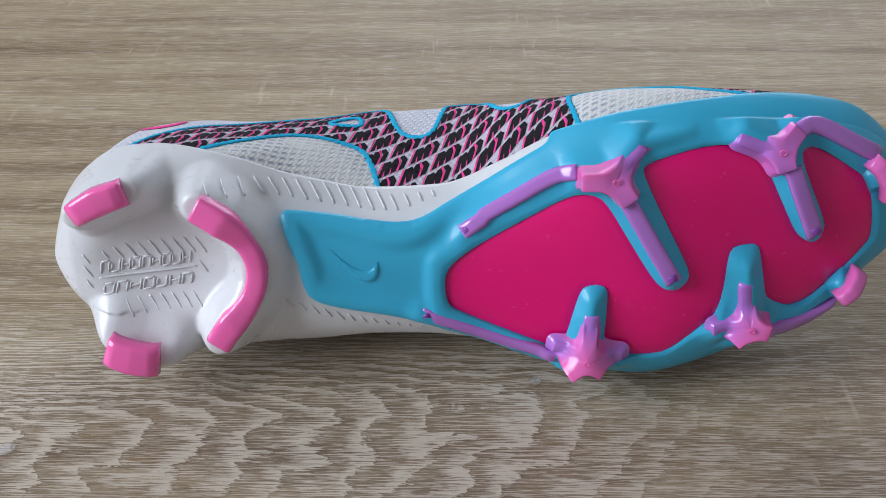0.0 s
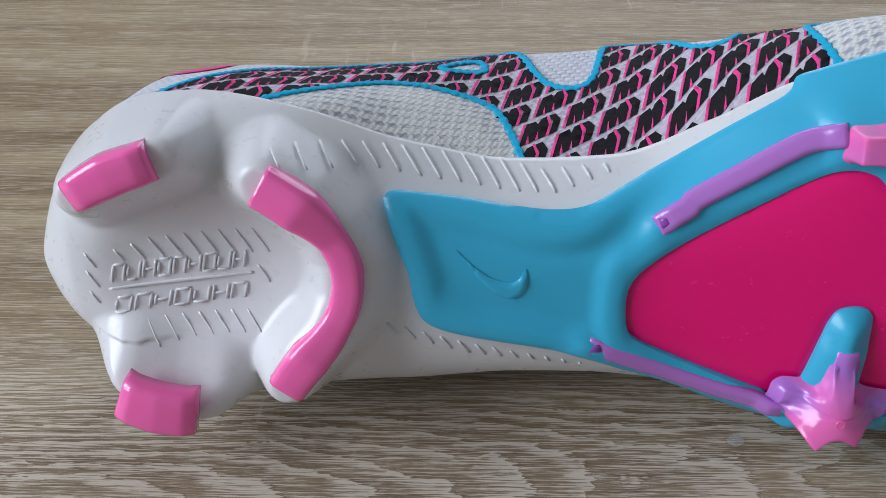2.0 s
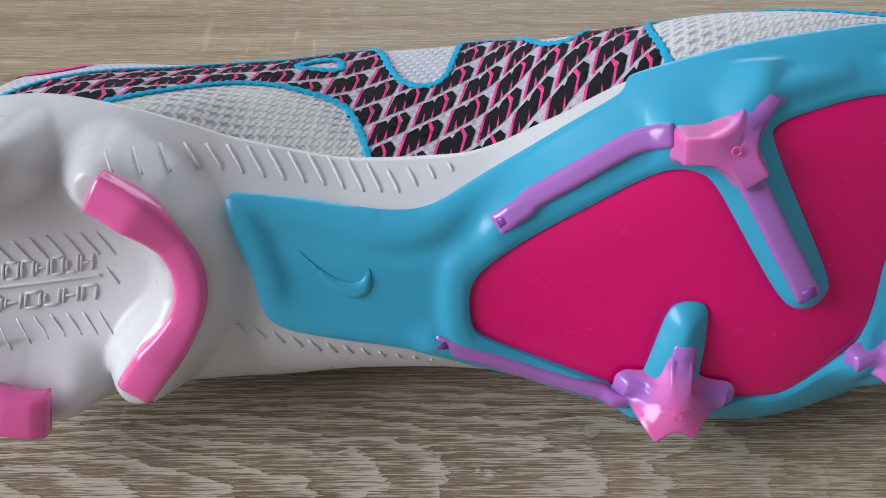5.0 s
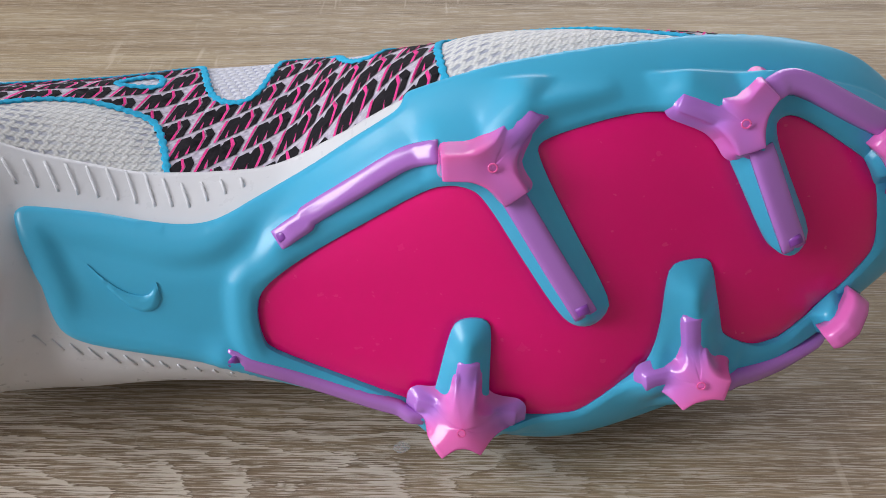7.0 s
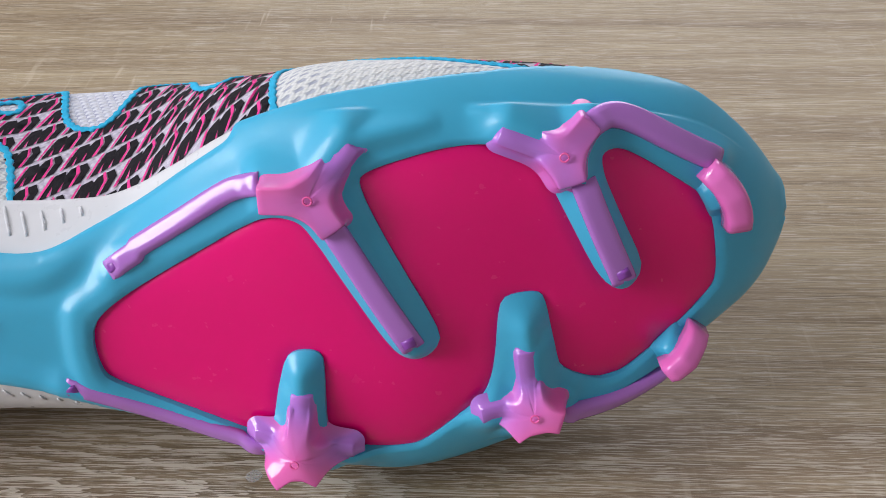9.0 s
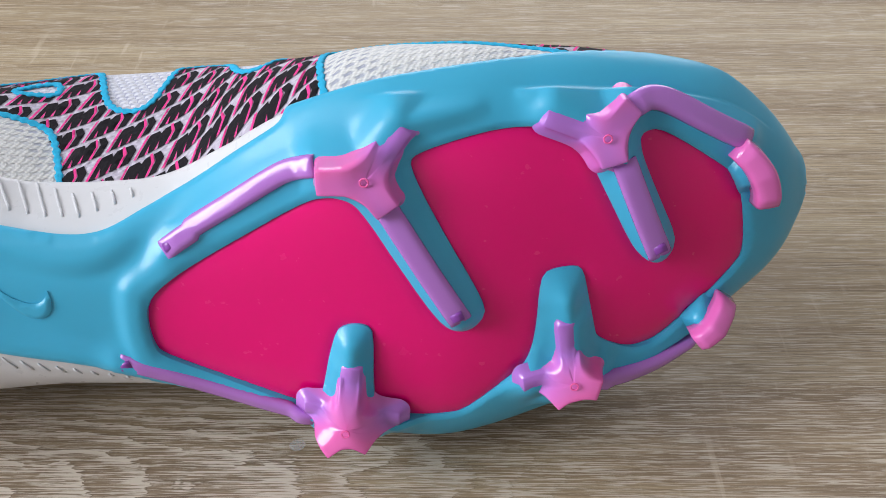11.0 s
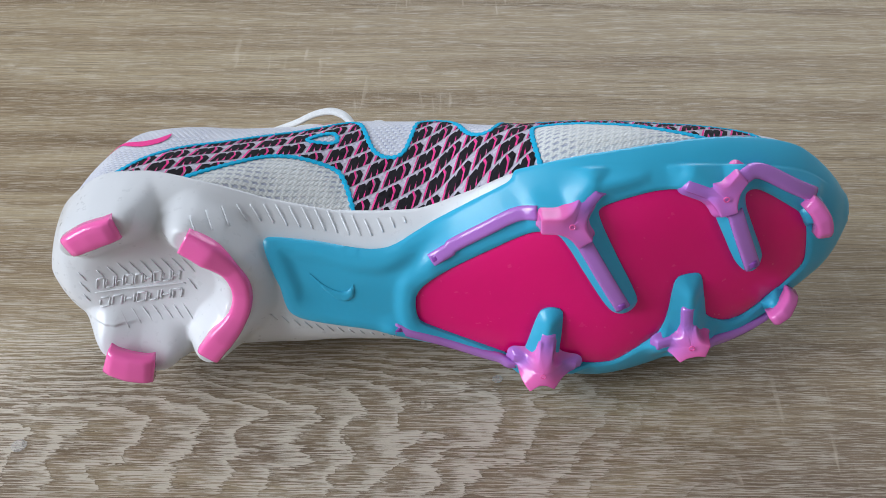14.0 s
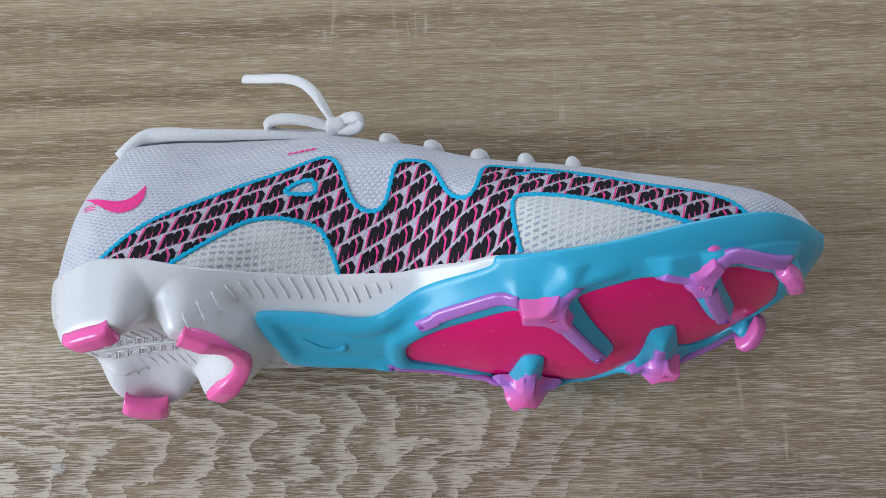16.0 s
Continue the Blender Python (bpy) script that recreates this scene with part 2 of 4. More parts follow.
def profile(knots):
    """A smooth curve through (x, value) knots, monotone between them."""
    xs, ys = (np.array(c, float) for c in zip(*knots))
    d = np.diff(ys) / np.diff(xs)
    m = np.concatenate([[d[0]], np.where(d[:-1] * d[1:] > 0, 2 * d[:-1] * d[1:] / np.where(d[:-1] + d[1:] == 0, 1, d[:-1] + d[1:]), 0), [d[-1]]])

    def value(x):
        x = np.clip(x, xs[0], xs[-1])
        i = np.clip(np.searchsorted(xs, x, side="right") - 1, 0, len(xs) - 2)
        h = xs[i + 1] - xs[i]
        s = (x - xs[i]) / h
        return ((2 * s ** 3 - 3 * s ** 2 + 1) * ys[i] + (s ** 3 - 2 * s ** 2 + s) * h * m[i]
                + (3 * s ** 2 - 2 * s ** 3) * ys[i + 1] + (s ** 3 - s ** 2) * h * m[i + 1])
    return value


MIDDLE = profile([(-0.004, 0.00565), (0.003, 0.00826), (0.02, 0.01065), (0.03, 0.01030), (0.06, 0.00804), (0.11, 0.00711), (0.16, 0.01006), (0.19, 0.01308), (0.2, 0.01361), (0.22, 0.01643), (0.225, 0.01734), (0.25, 0.02102), (0.27, 0.02271), (0.276, 0.02256), (0.285, 0.02229), (0.29, 0.02491)])
INNER = profile([(-0.004, 0.00000), (-0.0037, 0.00586), (-0.0028, 0.01031), (-0.001, 0.01536), (0.003, 0.02176), (0.009, 0.02714), (0.02, 0.03293), (0.05, 0.03692), (0.08, 0.03699), (0.11, 0.03915), (0.14, 0.04088), (0.17, 0.04563), (0.2, 0.04748), (0.225, 0.04375), (0.25, 0.03709), (0.264, 0.03185), (0.276, 0.02336), (0.2835, 0.01570), (0.2872, 0.01021), (0.2892, 0.00563), (0.29, 0.00000)])
OUTER = profile([(-0.004, 0.00000), (-0.0037, 0.00649), (-0.0028, 0.01136), (-0.001, 0.01674), (0.003, 0.02313), (0.009, 0.02886), (0.02, 0.03518), (0.05, 0.03940), (0.08, 0.03686), (0.11, 0.03523), (0.14, 0.03705), (0.17, 0.04423), (0.2, 0.04869), (0.225, 0.04586), (0.25, 0.03855), (0.264, 0.03097), (0.276, 0.02171), (0.2835, 0.01485), (0.2872, 0.00979), (0.2892, 0.00559), (0.29, 0.00000)])
WIDEST = profile([(-.004, -.03), (.05, -.032), (.08, -.045), (.11, -.055), (.135, -.053), (.16, -.035), (.18, -.026), (.23, -.021), (.290, -.030)])
SOLE = profile([(-0.004, -0.01229), (0.005, -0.00587), (0.03, -0.00086), (0.08, -0.00169), (0.13, -0.00174), (0.2, 0.00307), (0.235, -0.00178), (0.262, -0.00781), (0.28, -0.01570), (0.29, -0.02547)])
TOP = profile([(-0.004, -0.06193), (0.004, -0.07357), (0.012, -0.08526), (0.022, -0.09299), (0.04, -0.09390), (0.1, -0.09454), (0.13, -0.08718), (0.165, -0.07681), (0.2, -0.06816), (0.244, -0.05311), (0.266, -0.04478), (0.282, -0.03963), (0.29, -0.03106)])
RIDGE = profile([(-.004, 0), (.05, .0), (.12, -.004), (.2, -.008), (.290, 0)])
POWER = profile([(-.004, 3.0), (.05, 2.8), (.08, 1.7), (.105, 1.25), (.135, 1.3), (.165, 2.2), (.19, 3.0), (.290, 2.6)])
OUTPOWER = profile([(-.004, 2.8), (.05, 2.8), (.09, 3.6), (.2, 3.6), (.24, 3.0), (.290, 2.6)])
CORE = profile([(-.004, 0), (.06, 0), (.10, .2), (.135, .2), (.17, .05), (.19, 0), (.290, 0)])


def hull(x, angle):
    """A point of the boot's body. angle: 0 in the middle of the sole, 90 degrees on the inner side, 180 on top."""
    x, angle = np.broadcast_arrays(np.asarray(x, float), np.asarray(angle, float))
    sn, cs = np.abs(np.sin(angle)), np.abs(np.cos(angle))
    low, inner = np.cos(angle) > 0, angle > 0
    flat = np.where(inner, 2 / POWER(x), 2 / OUTPOWER(x))
    side = sn ** np.where(low, flat, 2 / 2.2)
    core = np.where(inner, CORE(x), 0)
    side = np.where(low, side + core * (1 - side) * np.clip(np.abs(angle) / 0.28, 0, 1), side)
    k = cs ** np.where(low, flat, 2 / 2.1)
    u = MIDDLE(x) + np.where(inner, INNER(x), -OUTER(x)) * side + np.where(low, 0, RIDGE(x) * k)
    n = WIDEST(x) + np.where(low, SOLE(x), TOP(x)) * k - WIDEST(x) * k
    return np.stack([x, u, n], -1)


# ---- tools for building on that form ----
def tilt_of(fn, x, angle):
    """Outward normals of the hull."""
    e = 1e-4
    a = fn(np.clip(x + e, BACK, FRONT), angle) - fn(np.clip(x - e, BACK, FRONT), angle)
    b = fn(x, angle + 2e-3) - fn(x, angle - 2e-3)
    n = np.cross(a, b)
    n /= np.linalg.norm(n, axis=-1, keepdims=True) + 1e-12
    return np.where(np.isfinite(n), n, 0)


def solve_angle(x, want, axis, lo, hi, rising):
    """The angle between lo and hi at which the hull has that u (axis 1) or n (axis 2)."""
    lo, hi = np.full(np.shape(x), lo, float), np.full(np.shape(x), hi, float)
    for _ in range(34):
        mid = (lo + hi) / 2
        under = (hull(x, mid)[..., axis] < want) == rising
        lo, hi = np.where(under, mid, lo), np.where(under, hi, mid)
    return (lo + hi) / 2


def on_sole(p):
    p = np.atleast_2d(p)
    return solve_angle(p[:, 0], p[:, 1], 1, -1.57, 1.57, True)


def on_side(p):
    p = np.atleast_2d(p)
    return solve_angle(p[:, 0], p[:, 1], 2, 0.0, 3.1, False)


SPREAD = 0.045                                   # metres of surface to a radian round the hull


def from_sole(p, out):
    a = on_sole(p)
    return hull(p[:, 0], a) + tilt_of(hull, p[:, 0], a) * np.reshape(out, (-1, 1))


def from_side(p, out):
    a = on_side(p)
    return hull(p[:, 0], a) + tilt_of(hull, p[:, 0], a) * np.reshape(out, (-1, 1))


def from_wrap(p, out):
    a = p[:, 1] / SPREAD
    return hull(p[:, 0], a) + tilt_of(hull, p[:, 0], a) * np.reshape(out, (-1, 1))


def mm(*pairs):
    return np.array(pairs, float).reshape(-1, 2) / 1000


def rounded(p, times=2, closed=True):
    """Corners cut off an outline."""
    p = np.asarray(p, float)
    for _ in range(times):
        q = np.roll(p, -1, 0)
        r = np.stack([p * .75 + q * .25, p * .25 + q * .75], 1).reshape(-1, 2)
        p = r if closed else np.concatenate([p[:1], r[1:-3], p[-1:]])
    return p


def resampled(p, step, closed=True):
    p = np.asarray(p, float)
    if closed:
        p = np.concatenate([p, p[:1]])
    d = np.concatenate([[0], np.cumsum(np.linalg.norm(np.diff(p, axis=0), axis=1))])
    s = np.linspace(0, d[-1], max(int(d[-1] / step), 3) + 1)
    r = np.stack([np.interp(s, d, p[:, i]) for i in range(p.shape[1])], 1)
    return r[:-1] if closed else r


def inside(pts, poly):
    x, y = pts[:, :1], pts[:, 1:2]
    a, b = poly, np.roll(poly, -1, 0)
    cross = (a[:, 1] > y) != (b[:, 1] > y)
    with np.errstate(divide="ignore", invalid="ignore"):
        at = (b[:, 0] - a[:, 0]) * (y - a[:, 1]) / (b[:, 1] - a[:, 1]) + a[:, 0]
    return (cross & (x < at)).sum(1) % 2 == 1


def distance(pts, line, closed=False):
    """How far points lie from a line of points."""
    a, b = (line, np.roll(line, -1, 0)) if closed else (line[:-1], line[1:])
    best = np.full(len(pts), 9.0)
    for p, q in zip(a, b):
        d = q - p
        t = np.clip(((pts - p) @ d) / max(d @ d, 1e-12), 0, 1)
        best = np.minimum(best, np.linalg.norm(pts - p - t[:, None] * d, axis=1))
    return best


def ease(v):
    v = np.clip(v, 0, 1)
    return v * v * (3 - 2 * v)


def mesh_of(name, pts, faces, mat, uv=None, smooth=True):
    me = bpy.data.meshes.new(name)
    me.from_pydata(np.asarray(pts, float).tolist(), [], [list(map(int, f)) for f in faces])
    if uv is not None:
        layer = me.uv_layers.new(name="UVMap")
        at = np.empty(len(me.loops), np.int32)
        me.loops.foreach_get("vertex_index", at)
        layer.data.foreach_set("uv", np.asarray(uv, np.float32)[at].ravel())
    me.materials.append(mat)
    if smooth:
        me.shade_smooth()
    me.validate()
    return me


def part(name, me, parent, label=""):
    ob = new(name, me)
    ob.parent = parent
    return tagged(ob, label)


def sheet(name, outline, mat, place, out, holes=(), step=0.0012, skirt=0.0012):
    """A skin of that outline laid on the hull: place maps flat points, out gives their height over it by point and distance from the edge."""
    from mathutils.geometry import delaunay_2d_cdt
    loops = [resampled(o, step) for o in (outline, *holes)]
    lo, hi = loops[0].min(0), loops[0].max(0)
    gx, gy = np.meshgrid(np.arange(lo[0], hi[0], step), np.arange(lo[1], hi[1], step * .87), indexing="ij")
    gx = gx + (np.arange(gx.shape[1]) % 2) * step * .5
    grid = np.stack([gx.ravel(), gy.ravel()], 1)
    keep = inside(grid, loops[0])
    for h in loops[1:]:
        keep &= ~inside(grid, h)
    grid = grid[keep]
    edge = np.min([distance(grid, l, True) for l in loops], 0)
    grid = grid[edge > step * .55]
    pts, edges = list(grid), []
    for l in loops:
        s = len(pts)
        pts += list(l)
        edges += [(s + i, s + (i + 1) % len(l)) for i in range(len(l))]
    v, _, f, *_ = delaunay_2d_cdt([Vector(p) for p in pts], edges, [], 0, 1e-7)
    v, f = np.array([tuple(p) for p in v]), np.array([tuple(t) for t in f])
    mid = v[f].mean(1)
    keep = inside(mid, loops[0])
    for h in loops[1:]:
        keep &= ~inside(mid, h)
    f = f[keep]
    d = np.min([distance(v, l, True) for l in loops], 0)
    height = out(v, d)
    top = place(v, height)
    pts, faces = top, [tuple(t) for t in f]
    a, b = top[f[:, 1]] - top[f[:, 0]], top[f[:, 2]] - top[f[:, 0]]
    if len(f):
        up = place(v[f[:, 0]], height[f[:, 0]] + 1e-3) - top[f[:, 0]]
        if (np.cross(a, b) * up).sum() < 0:
            faces = [t[::-1] for t in faces]
    if skirt:
        count = {}
        for t in faces:
            for i in range(3):
                count[(t[i], t[(i + 1) % 3])] = 1
        rim = [e for e in count if (e[1], e[0]) not in count]
        ids = sorted({i for e in rim for i in e})
        where = {n: len(pts) + i for i, n in enumerate(ids)}
        under = {n: len(pts) + len(ids) + i for i, n in enumerate(ids)}
        sel = v[ids]
        pts = np.concatenate([pts, top[ids], place(sel, height[ids] - skirt)])
        faces += [(where[p], under[p], under[q], where[q]) for p, q in rim]
        v = np.concatenate([v, sel, sel])
    return mesh_of(name, pts, faces, mat, v)


def swept(name, line, up, width, height, mat, lift=0.0, rings=None, cap=True):
    """A bar along a line of points; up: the direction it stands in at each; width and height may vary along it."""
    line, up = np.asarray(line, float), np.asarray(up, float)
    n = len(line)
    width, height, lift = (np.broadcast_to(np.asarray(w, float), n) for w in (width, height, lift))
    along = np.gradient(line, axis=0)
    along /= np.linalg.norm(along, axis=1, keepdims=True) + 1e-12
    side = np.cross(along, up)
    side /= np.linalg.norm(side, axis=1, keepdims=True) + 1e-12
    prof = rings or [(-1, 0), (-1, .55), (-.9, .8), (-.68, .96), (-.35, 1), (.35, 1), (.68, .96), (.9, .8), (1, .55), (1, 0)]
    k = len(prof)
    pts = [line[i] + side[i] * (a * width[i] / 2) + up[i] * (b * height[i] + lift[i]) for i in range(n) for a, b in prof]
    faces = [(i * k + j, i * k + (j + 1) % k, (i + 1) * k + (j + 1) % k, (i + 1) * k + j) for i in range(n - 1) for j in range(k)]
    if cap:
        faces += [tuple(range(k))[::-1], tuple((n - 1) * k + j for j in range(k))]
    me = mesh_of(name, pts, faces, mat)
    bm = bmesh.new()
    bm.from_mesh(me)
    bmesh.ops.recalc_face_normals(bm, faces=bm.faces)
    bm.to_mesh(me)
    bm.free()
    return me


OUT = np.array([0, 0, 1.0])                      # out of the sole


# ---- the setting ----
def block(name, lo, hi, mat, bevel=0.0):
    bm = bmesh.new()
    lo, hi = Vector(lo), Vector(hi)
    bmesh.ops.create_cube(bm, size=1, matrix=Matrix.Translation((lo + hi) / 2) @ Matrix.Diagonal((*(hi - lo), 1)))
    if bevel:
        bmesh.ops.bevel(bm, geom=list(bm.edges), offset=bevel, segments=3, affect="EDGES", profile=0.5)
    me = bpy.data.meshes.new(name)
    bm.to_mesh(me)
    bm.free()
    me.materials.append(mat)
    return me


x0, x1, y0, y1, z0, z1 = ROOM
wx0, wx1, wz0, wz1 = WINDOW
T = 0.12
for name, lo, hi in (("wall_east", (x1, y0 - T, z0), (x1 + T, y1 + T, z1)),
                     ("wall_south", (x0, y0 - T, z0), (x1, y0, z1)), ("ceiling", (x0 - T, y0 - T, z1), (x1 + T, y1 + T, z1 + T))):
    tagged(new(name, block(name, lo, hi, PAINT)), "plain off-white painted plaster closing the room", "ceiling" if name == "ceiling" else "wall", kind="structure")
north = tagged(new("wall_north"), "off-white painted wall with one window opening", "wall", kind="structure")
for name, lo, hi in (("pier", (x0, y1, z0), (wx0, y1 + T, z1)), ("pier", (wx1, y1, z0), (x1, y1 + T, z1)),
                     ("apron", (wx0, y1, z0), (wx1, y1 + T, wz0)), ("lintel", (wx0, y1, wz1), (wx1, y1 + T, z1))):
    part(name, block(name, lo, hi, PAINT), north)
wy0, wy1, wz2, wz3 = WINDOW_WEST
west = tagged(new("wall_west"), "off-white painted wall with one window opening", "wall", kind="structure")
for name, lo, hi in (("pier", (x0 - T, y0 - T, z0), (x0, wy0, z1)), ("pier", (x0 - T, wy1, z0), (x0, y1 + T, z1)),
                     ("apron", (x0 - T, wy0, z0), (x0, wy1, wz2)), ("lintel", (x0 - T, wy0, wz3), (x0, wy1, z1))):
    part(name, block(name, lo, hi, PAINT), west)
tagged(new("floor", block("floor", (x0 - T, y0 - T, z0 - T), (x1 + T, y1 + T, z0), material("floor_covering", (0.3, 0.27, 0.23), 0.6))), "plain grey-brown floor under the table", "floor", kind="structure")

table = tagged(new("table"), "table with a pale-grained light oak laminate top", "table")
part("table_top", block("table_top", (-0.75, -0.45, -0.028), (0.80, 0.95, 0.0), OAK, 0.002), table, "light oak laminate top with a cathedral grain figure")
for lx in (-0.70, 0.69):
    for ly in (-0.40, 0.84):
        part("leg", block("leg", (lx, ly, z0), (lx + .06, ly + .06, -0.028), OAK, 0.003), table)


# ---- the boot ----
boot = tagged(new("football_boot"), "white, blue and pink knitted football boot lying on its side", "football boot")
boot.matrix_world = BOOT


def spaced(a, b, n):
    return a + (b - a) * (1 - np.cos(np.linspace(0, math.pi, n))) / 2


def skin(name, xs, lo, hi, rows, mat, out=0.0, bump=None):
    """A part of the hull between two angles that may change along x."""
    v = np.linspace(0, 1, rows)
    X = np.repeat(np.asarray(xs)[:, None], rows, 1)
    A = lo(X) * (1 - v) + hi(X) * v
    P = hull(X, A)
    N = tilt_of(hull, X, A)
    P = P + N * (out(X, A) if callable(out) else out)[..., None] if callable(out) else P + N * out
    if bump is not None:
        P = bump(P)
    arc = np.concatenate([np.zeros((len(xs), 1)), np.cumsum(np.linalg.norm(np.diff(P, axis=1), axis=2), 1)], 1)
    mid = np.argmin(np.abs(A), axis=1)
    arc = arc - arc[np.arange(len(xs)), mid][:, None]
    uv = np.stack([X, arc], -1).reshape(-1, 2)
    w = rows
    faces = [(i * w + j, (i + 1) * w + j, (i + 1) * w + j + 1, i * w + j + 1) for i in range(len(xs) - 1) for j in range(w - 1)]
    return mesh_of(name, P.reshape(-1, 3), faces, mat, uv)


def bowl_at(flat):
    """How deep the heel is hollowed between its studs."""
    return .0056 * np.exp(-(((flat[:, 0] - .036) / .022) ** 2 + ((flat[:, 1] - .006) / .017) ** 2) ** 2)


def hollowed(P):
    Q = P.copy()
    Q[..., 2] -= np.where(P[..., 2] > -.025, bowl_at(P[..., :2].reshape(-1, 2)).reshape(P.shape[:-1]), 0)
    return Q


# the knitted upper, open at the ankle
OPEN = profile([(BACK, 179.9), (.012, 179.9), (.020, 174), (.035, 172), (.060, 171), (.085, 172), (.098, 175), (.106, 179.9), (FRONT, 179.9)])
upper = part("upper", skin("upper", spaced(BACK, FRONT, 190), lambda x: -np.radians(OPEN(x)), lambda x: np.radians(OPEN(x)), 260, KNIT, 0.0, hollowed), boot, "white and lilac engineered knit upper")
thick = upper.modifiers.new("thickness", "SOLIDIFY")
thick.thickness, thick.offset = 0.0016, -1

# where sole plate and upper meet, in degrees round the hull
EDGE_IN = profile([(-0.004, 72.0), (0.015, 71.0), (0.024, 73.5), (0.05, 64.7), (0.079, 47.0), (0.109, 37.3), (0.13, 36.8), (0.152, 44.8), (0.168, 53.7), (0.19, 60.1), (0.21, 66.0), (0.235, 76.0), (0.255, 81.0), (0.273, 79.0), (0.284, 74.0), (0.29, 70.0)])
EDGE_OUT = profile([(BACK, 72), (.045, 68), (.08, 54), (.11, 43), (.125, 42), (.14, 50), (.17, 66), (.22, 74), (.27, 76), (FRONT, 70)])

# ridges that carry the studs, as lines in x and u
HEEL_LINES = [mm((12.5, 27.6), (21, 32.5), (30.3, 35.4)), mm((52.5, 30), (61, 25), (67, 19), (70.5, 11.5), (70, 2), (66, -5.5), (60, -12), (55.5, -18.5)), mm((17.5, -20), (26, -23.2), (34.5, -24.5))]
STRIPS = {
    "a": mm((138.5, 17.8), (152.5, 26.6), (166, 35.6), (170.5, 37.8), (176, 39)),
    "b": mm((189.2, 33.5), (193, 27.6), (199.4, 16.6), (205.9, 5.1)),
    "c": mm((241.5, 49.5), (245.6, 51.4), (250.6, 50.4), (260, 45.8), (269.5, 41)),
    "d": mm((240.6, 40), (243.2, 34), (250.4, 18)),
    "e": mm((124, -9), (132, -11.5), (148, -17), (160, -21), (171, -23.5)),
    "f": mm((238, -14.5), (246, -13.6), (255, -10.8), (263, -6.5)),
    "g": mm((180.2, -16), (181.2, -3)),
    "h": mm((231.5, -6), (229.6, 8)),
}
# each stud: centre, height of its tip, and its arms: direction, length, half width, height of the end
STUDS = [((185.8, 39.4), .0124, ((182, 10.6, 3.1, 11.4), (52, 13.0, 2.8, 1.6), (-54, 8.6, 3.1, 12.2))),
         ((237.6, 46.6), .0052, ((159, 14.0, 2.9, -2.6), (48, 8.6, 2.8, .6), (-72, 6.4, 3.1, 5.0))),
         ((179.2, -22.6), .0136, ((84, 15.0, 2.6, 5.2), (172, 11.0, 2.6, -2.5), (-140, 8.4, 3.0, 13.4), (-36, 7.6, 3.0, 13.4), (-4, 12.5, 2.6, .5))),
         ((232.9, -12.6), .0088, ((98, 15.2, 2.4, -.4), (188, 12.0, 2.6, -2.0), (-136, 7.4, 2.9, 8.7), (-13, 6.6, 2.9, 7.8)))]


HEIGHTS = {"b": .0040, "c": .0026, "d": .0042, "f": .0026, "g": .0034, "h": .0034}
FINS = (((191, 47.5), (212, 51.5)), ((228, 50), (217.5, 54)), ((224, -13), (216, -16)))        # blue ridges that run out of the studs


def relief(p):
    """How far the blue plate swells under strips and studs."""
    r = np.zeros(len(p))
    for key, line in STRIPS.items():
        r = np.maximum(r, HEIGHTS.get(key, 0.0014) * np.exp(-(distance(p, line) / 0.0036) ** 2))
    for p0, p1 in FINS:
        p0, p1 = np.array(p0) / 1000, np.array(p1) / 1000
        t = np.clip((p - p0) @ (p1 - p0) / ((p1 - p0) @ (p1 - p0)), 0, 1)
        r = np.maximum(r, .0036 * (1 - t) ** .8 * np.exp(-(distance(p, np.stack([p0, p1])) / (.0030 - .0012 * t)) ** 2))
    for (cx, cu), tip, arms in STUDS:
        c = np.array((cx, cu)) / 1000
        for a, l, *_ in arms:
            e = c + 0.9 * l / 1000 * np.array((math.cos(radians(a)), math.sin(radians(a))))
            r = np.maximum(r, 0.0036 * np.exp(-(distance(p, np.stack([c, e])) / 0.0048) ** 2))
    return r


def heel_shape(P):
    """Raises the heel's four stud pillars and hollows the middle between them."""
    flat, shape = P[..., :2].reshape(-1, 2), P.shape[:-1]
    h = np.zeros(len(flat))
    for line, reach in zip(HEEL_LINES, (.0085, .0085, .0130)):
        h = np.maximum(h, 1 - ease((distance(flat, line) - .0032) / reach))
    goal = .0076 - .0030 * np.exp(-(((flat[:, 0] - .071) / .010) ** 2 + ((flat[:, 1] - .007) / .010) ** 2))
    goal = goal - .0022 * (flat[:, 1] < -.010) * (flat[:, 0] < .045)
    bowl = bowl_at(flat)
    now = P[..., 2].ravel()
    deep = np.where(flat[:, 1] < -.008, .033, .021)
    w = ease((now + deep) / (deep - .005))
    Q = P.copy()
    Q[..., 2] += (h * w * (goal - now) - bowl * (1 - h * w)).reshape(shape)
    rear = np.exp(-((P[..., 0] - .026) / .013) ** 4) * (P[..., 1] < -.006) * (h * w).reshape(shape)
    Q[..., 1] -= .0062 * rear * ease((-P[..., 1] - .006) / .012)                  # the outer rear pillar flares outwards
    return Q


plate_x = np.concatenate([spaced(BACK, .09, 150)[:-1], np.linspace(.09, .178, 60)])


def rim(x, a):
    """The plate's thickness, rounded off towards its two edges."""
    e = np.minimum(np.radians(EDGE_IN(x)) - a, a + np.radians(EDGE_OUT(x))) * SPREAD
    return 0.0002 + 0.0012 * np.sqrt(np.clip(e / .0016, 0, 1))


heel_plate = part("heel_plate", skin("heel_plate", plate_x, lambda x: -np.radians(EDGE_OUT(x)), lambda x: np.radians(EDGE_IN(x)), 170, WHITE, rim, heel_shape), boot, "glossy white moulded heel and arch plate")

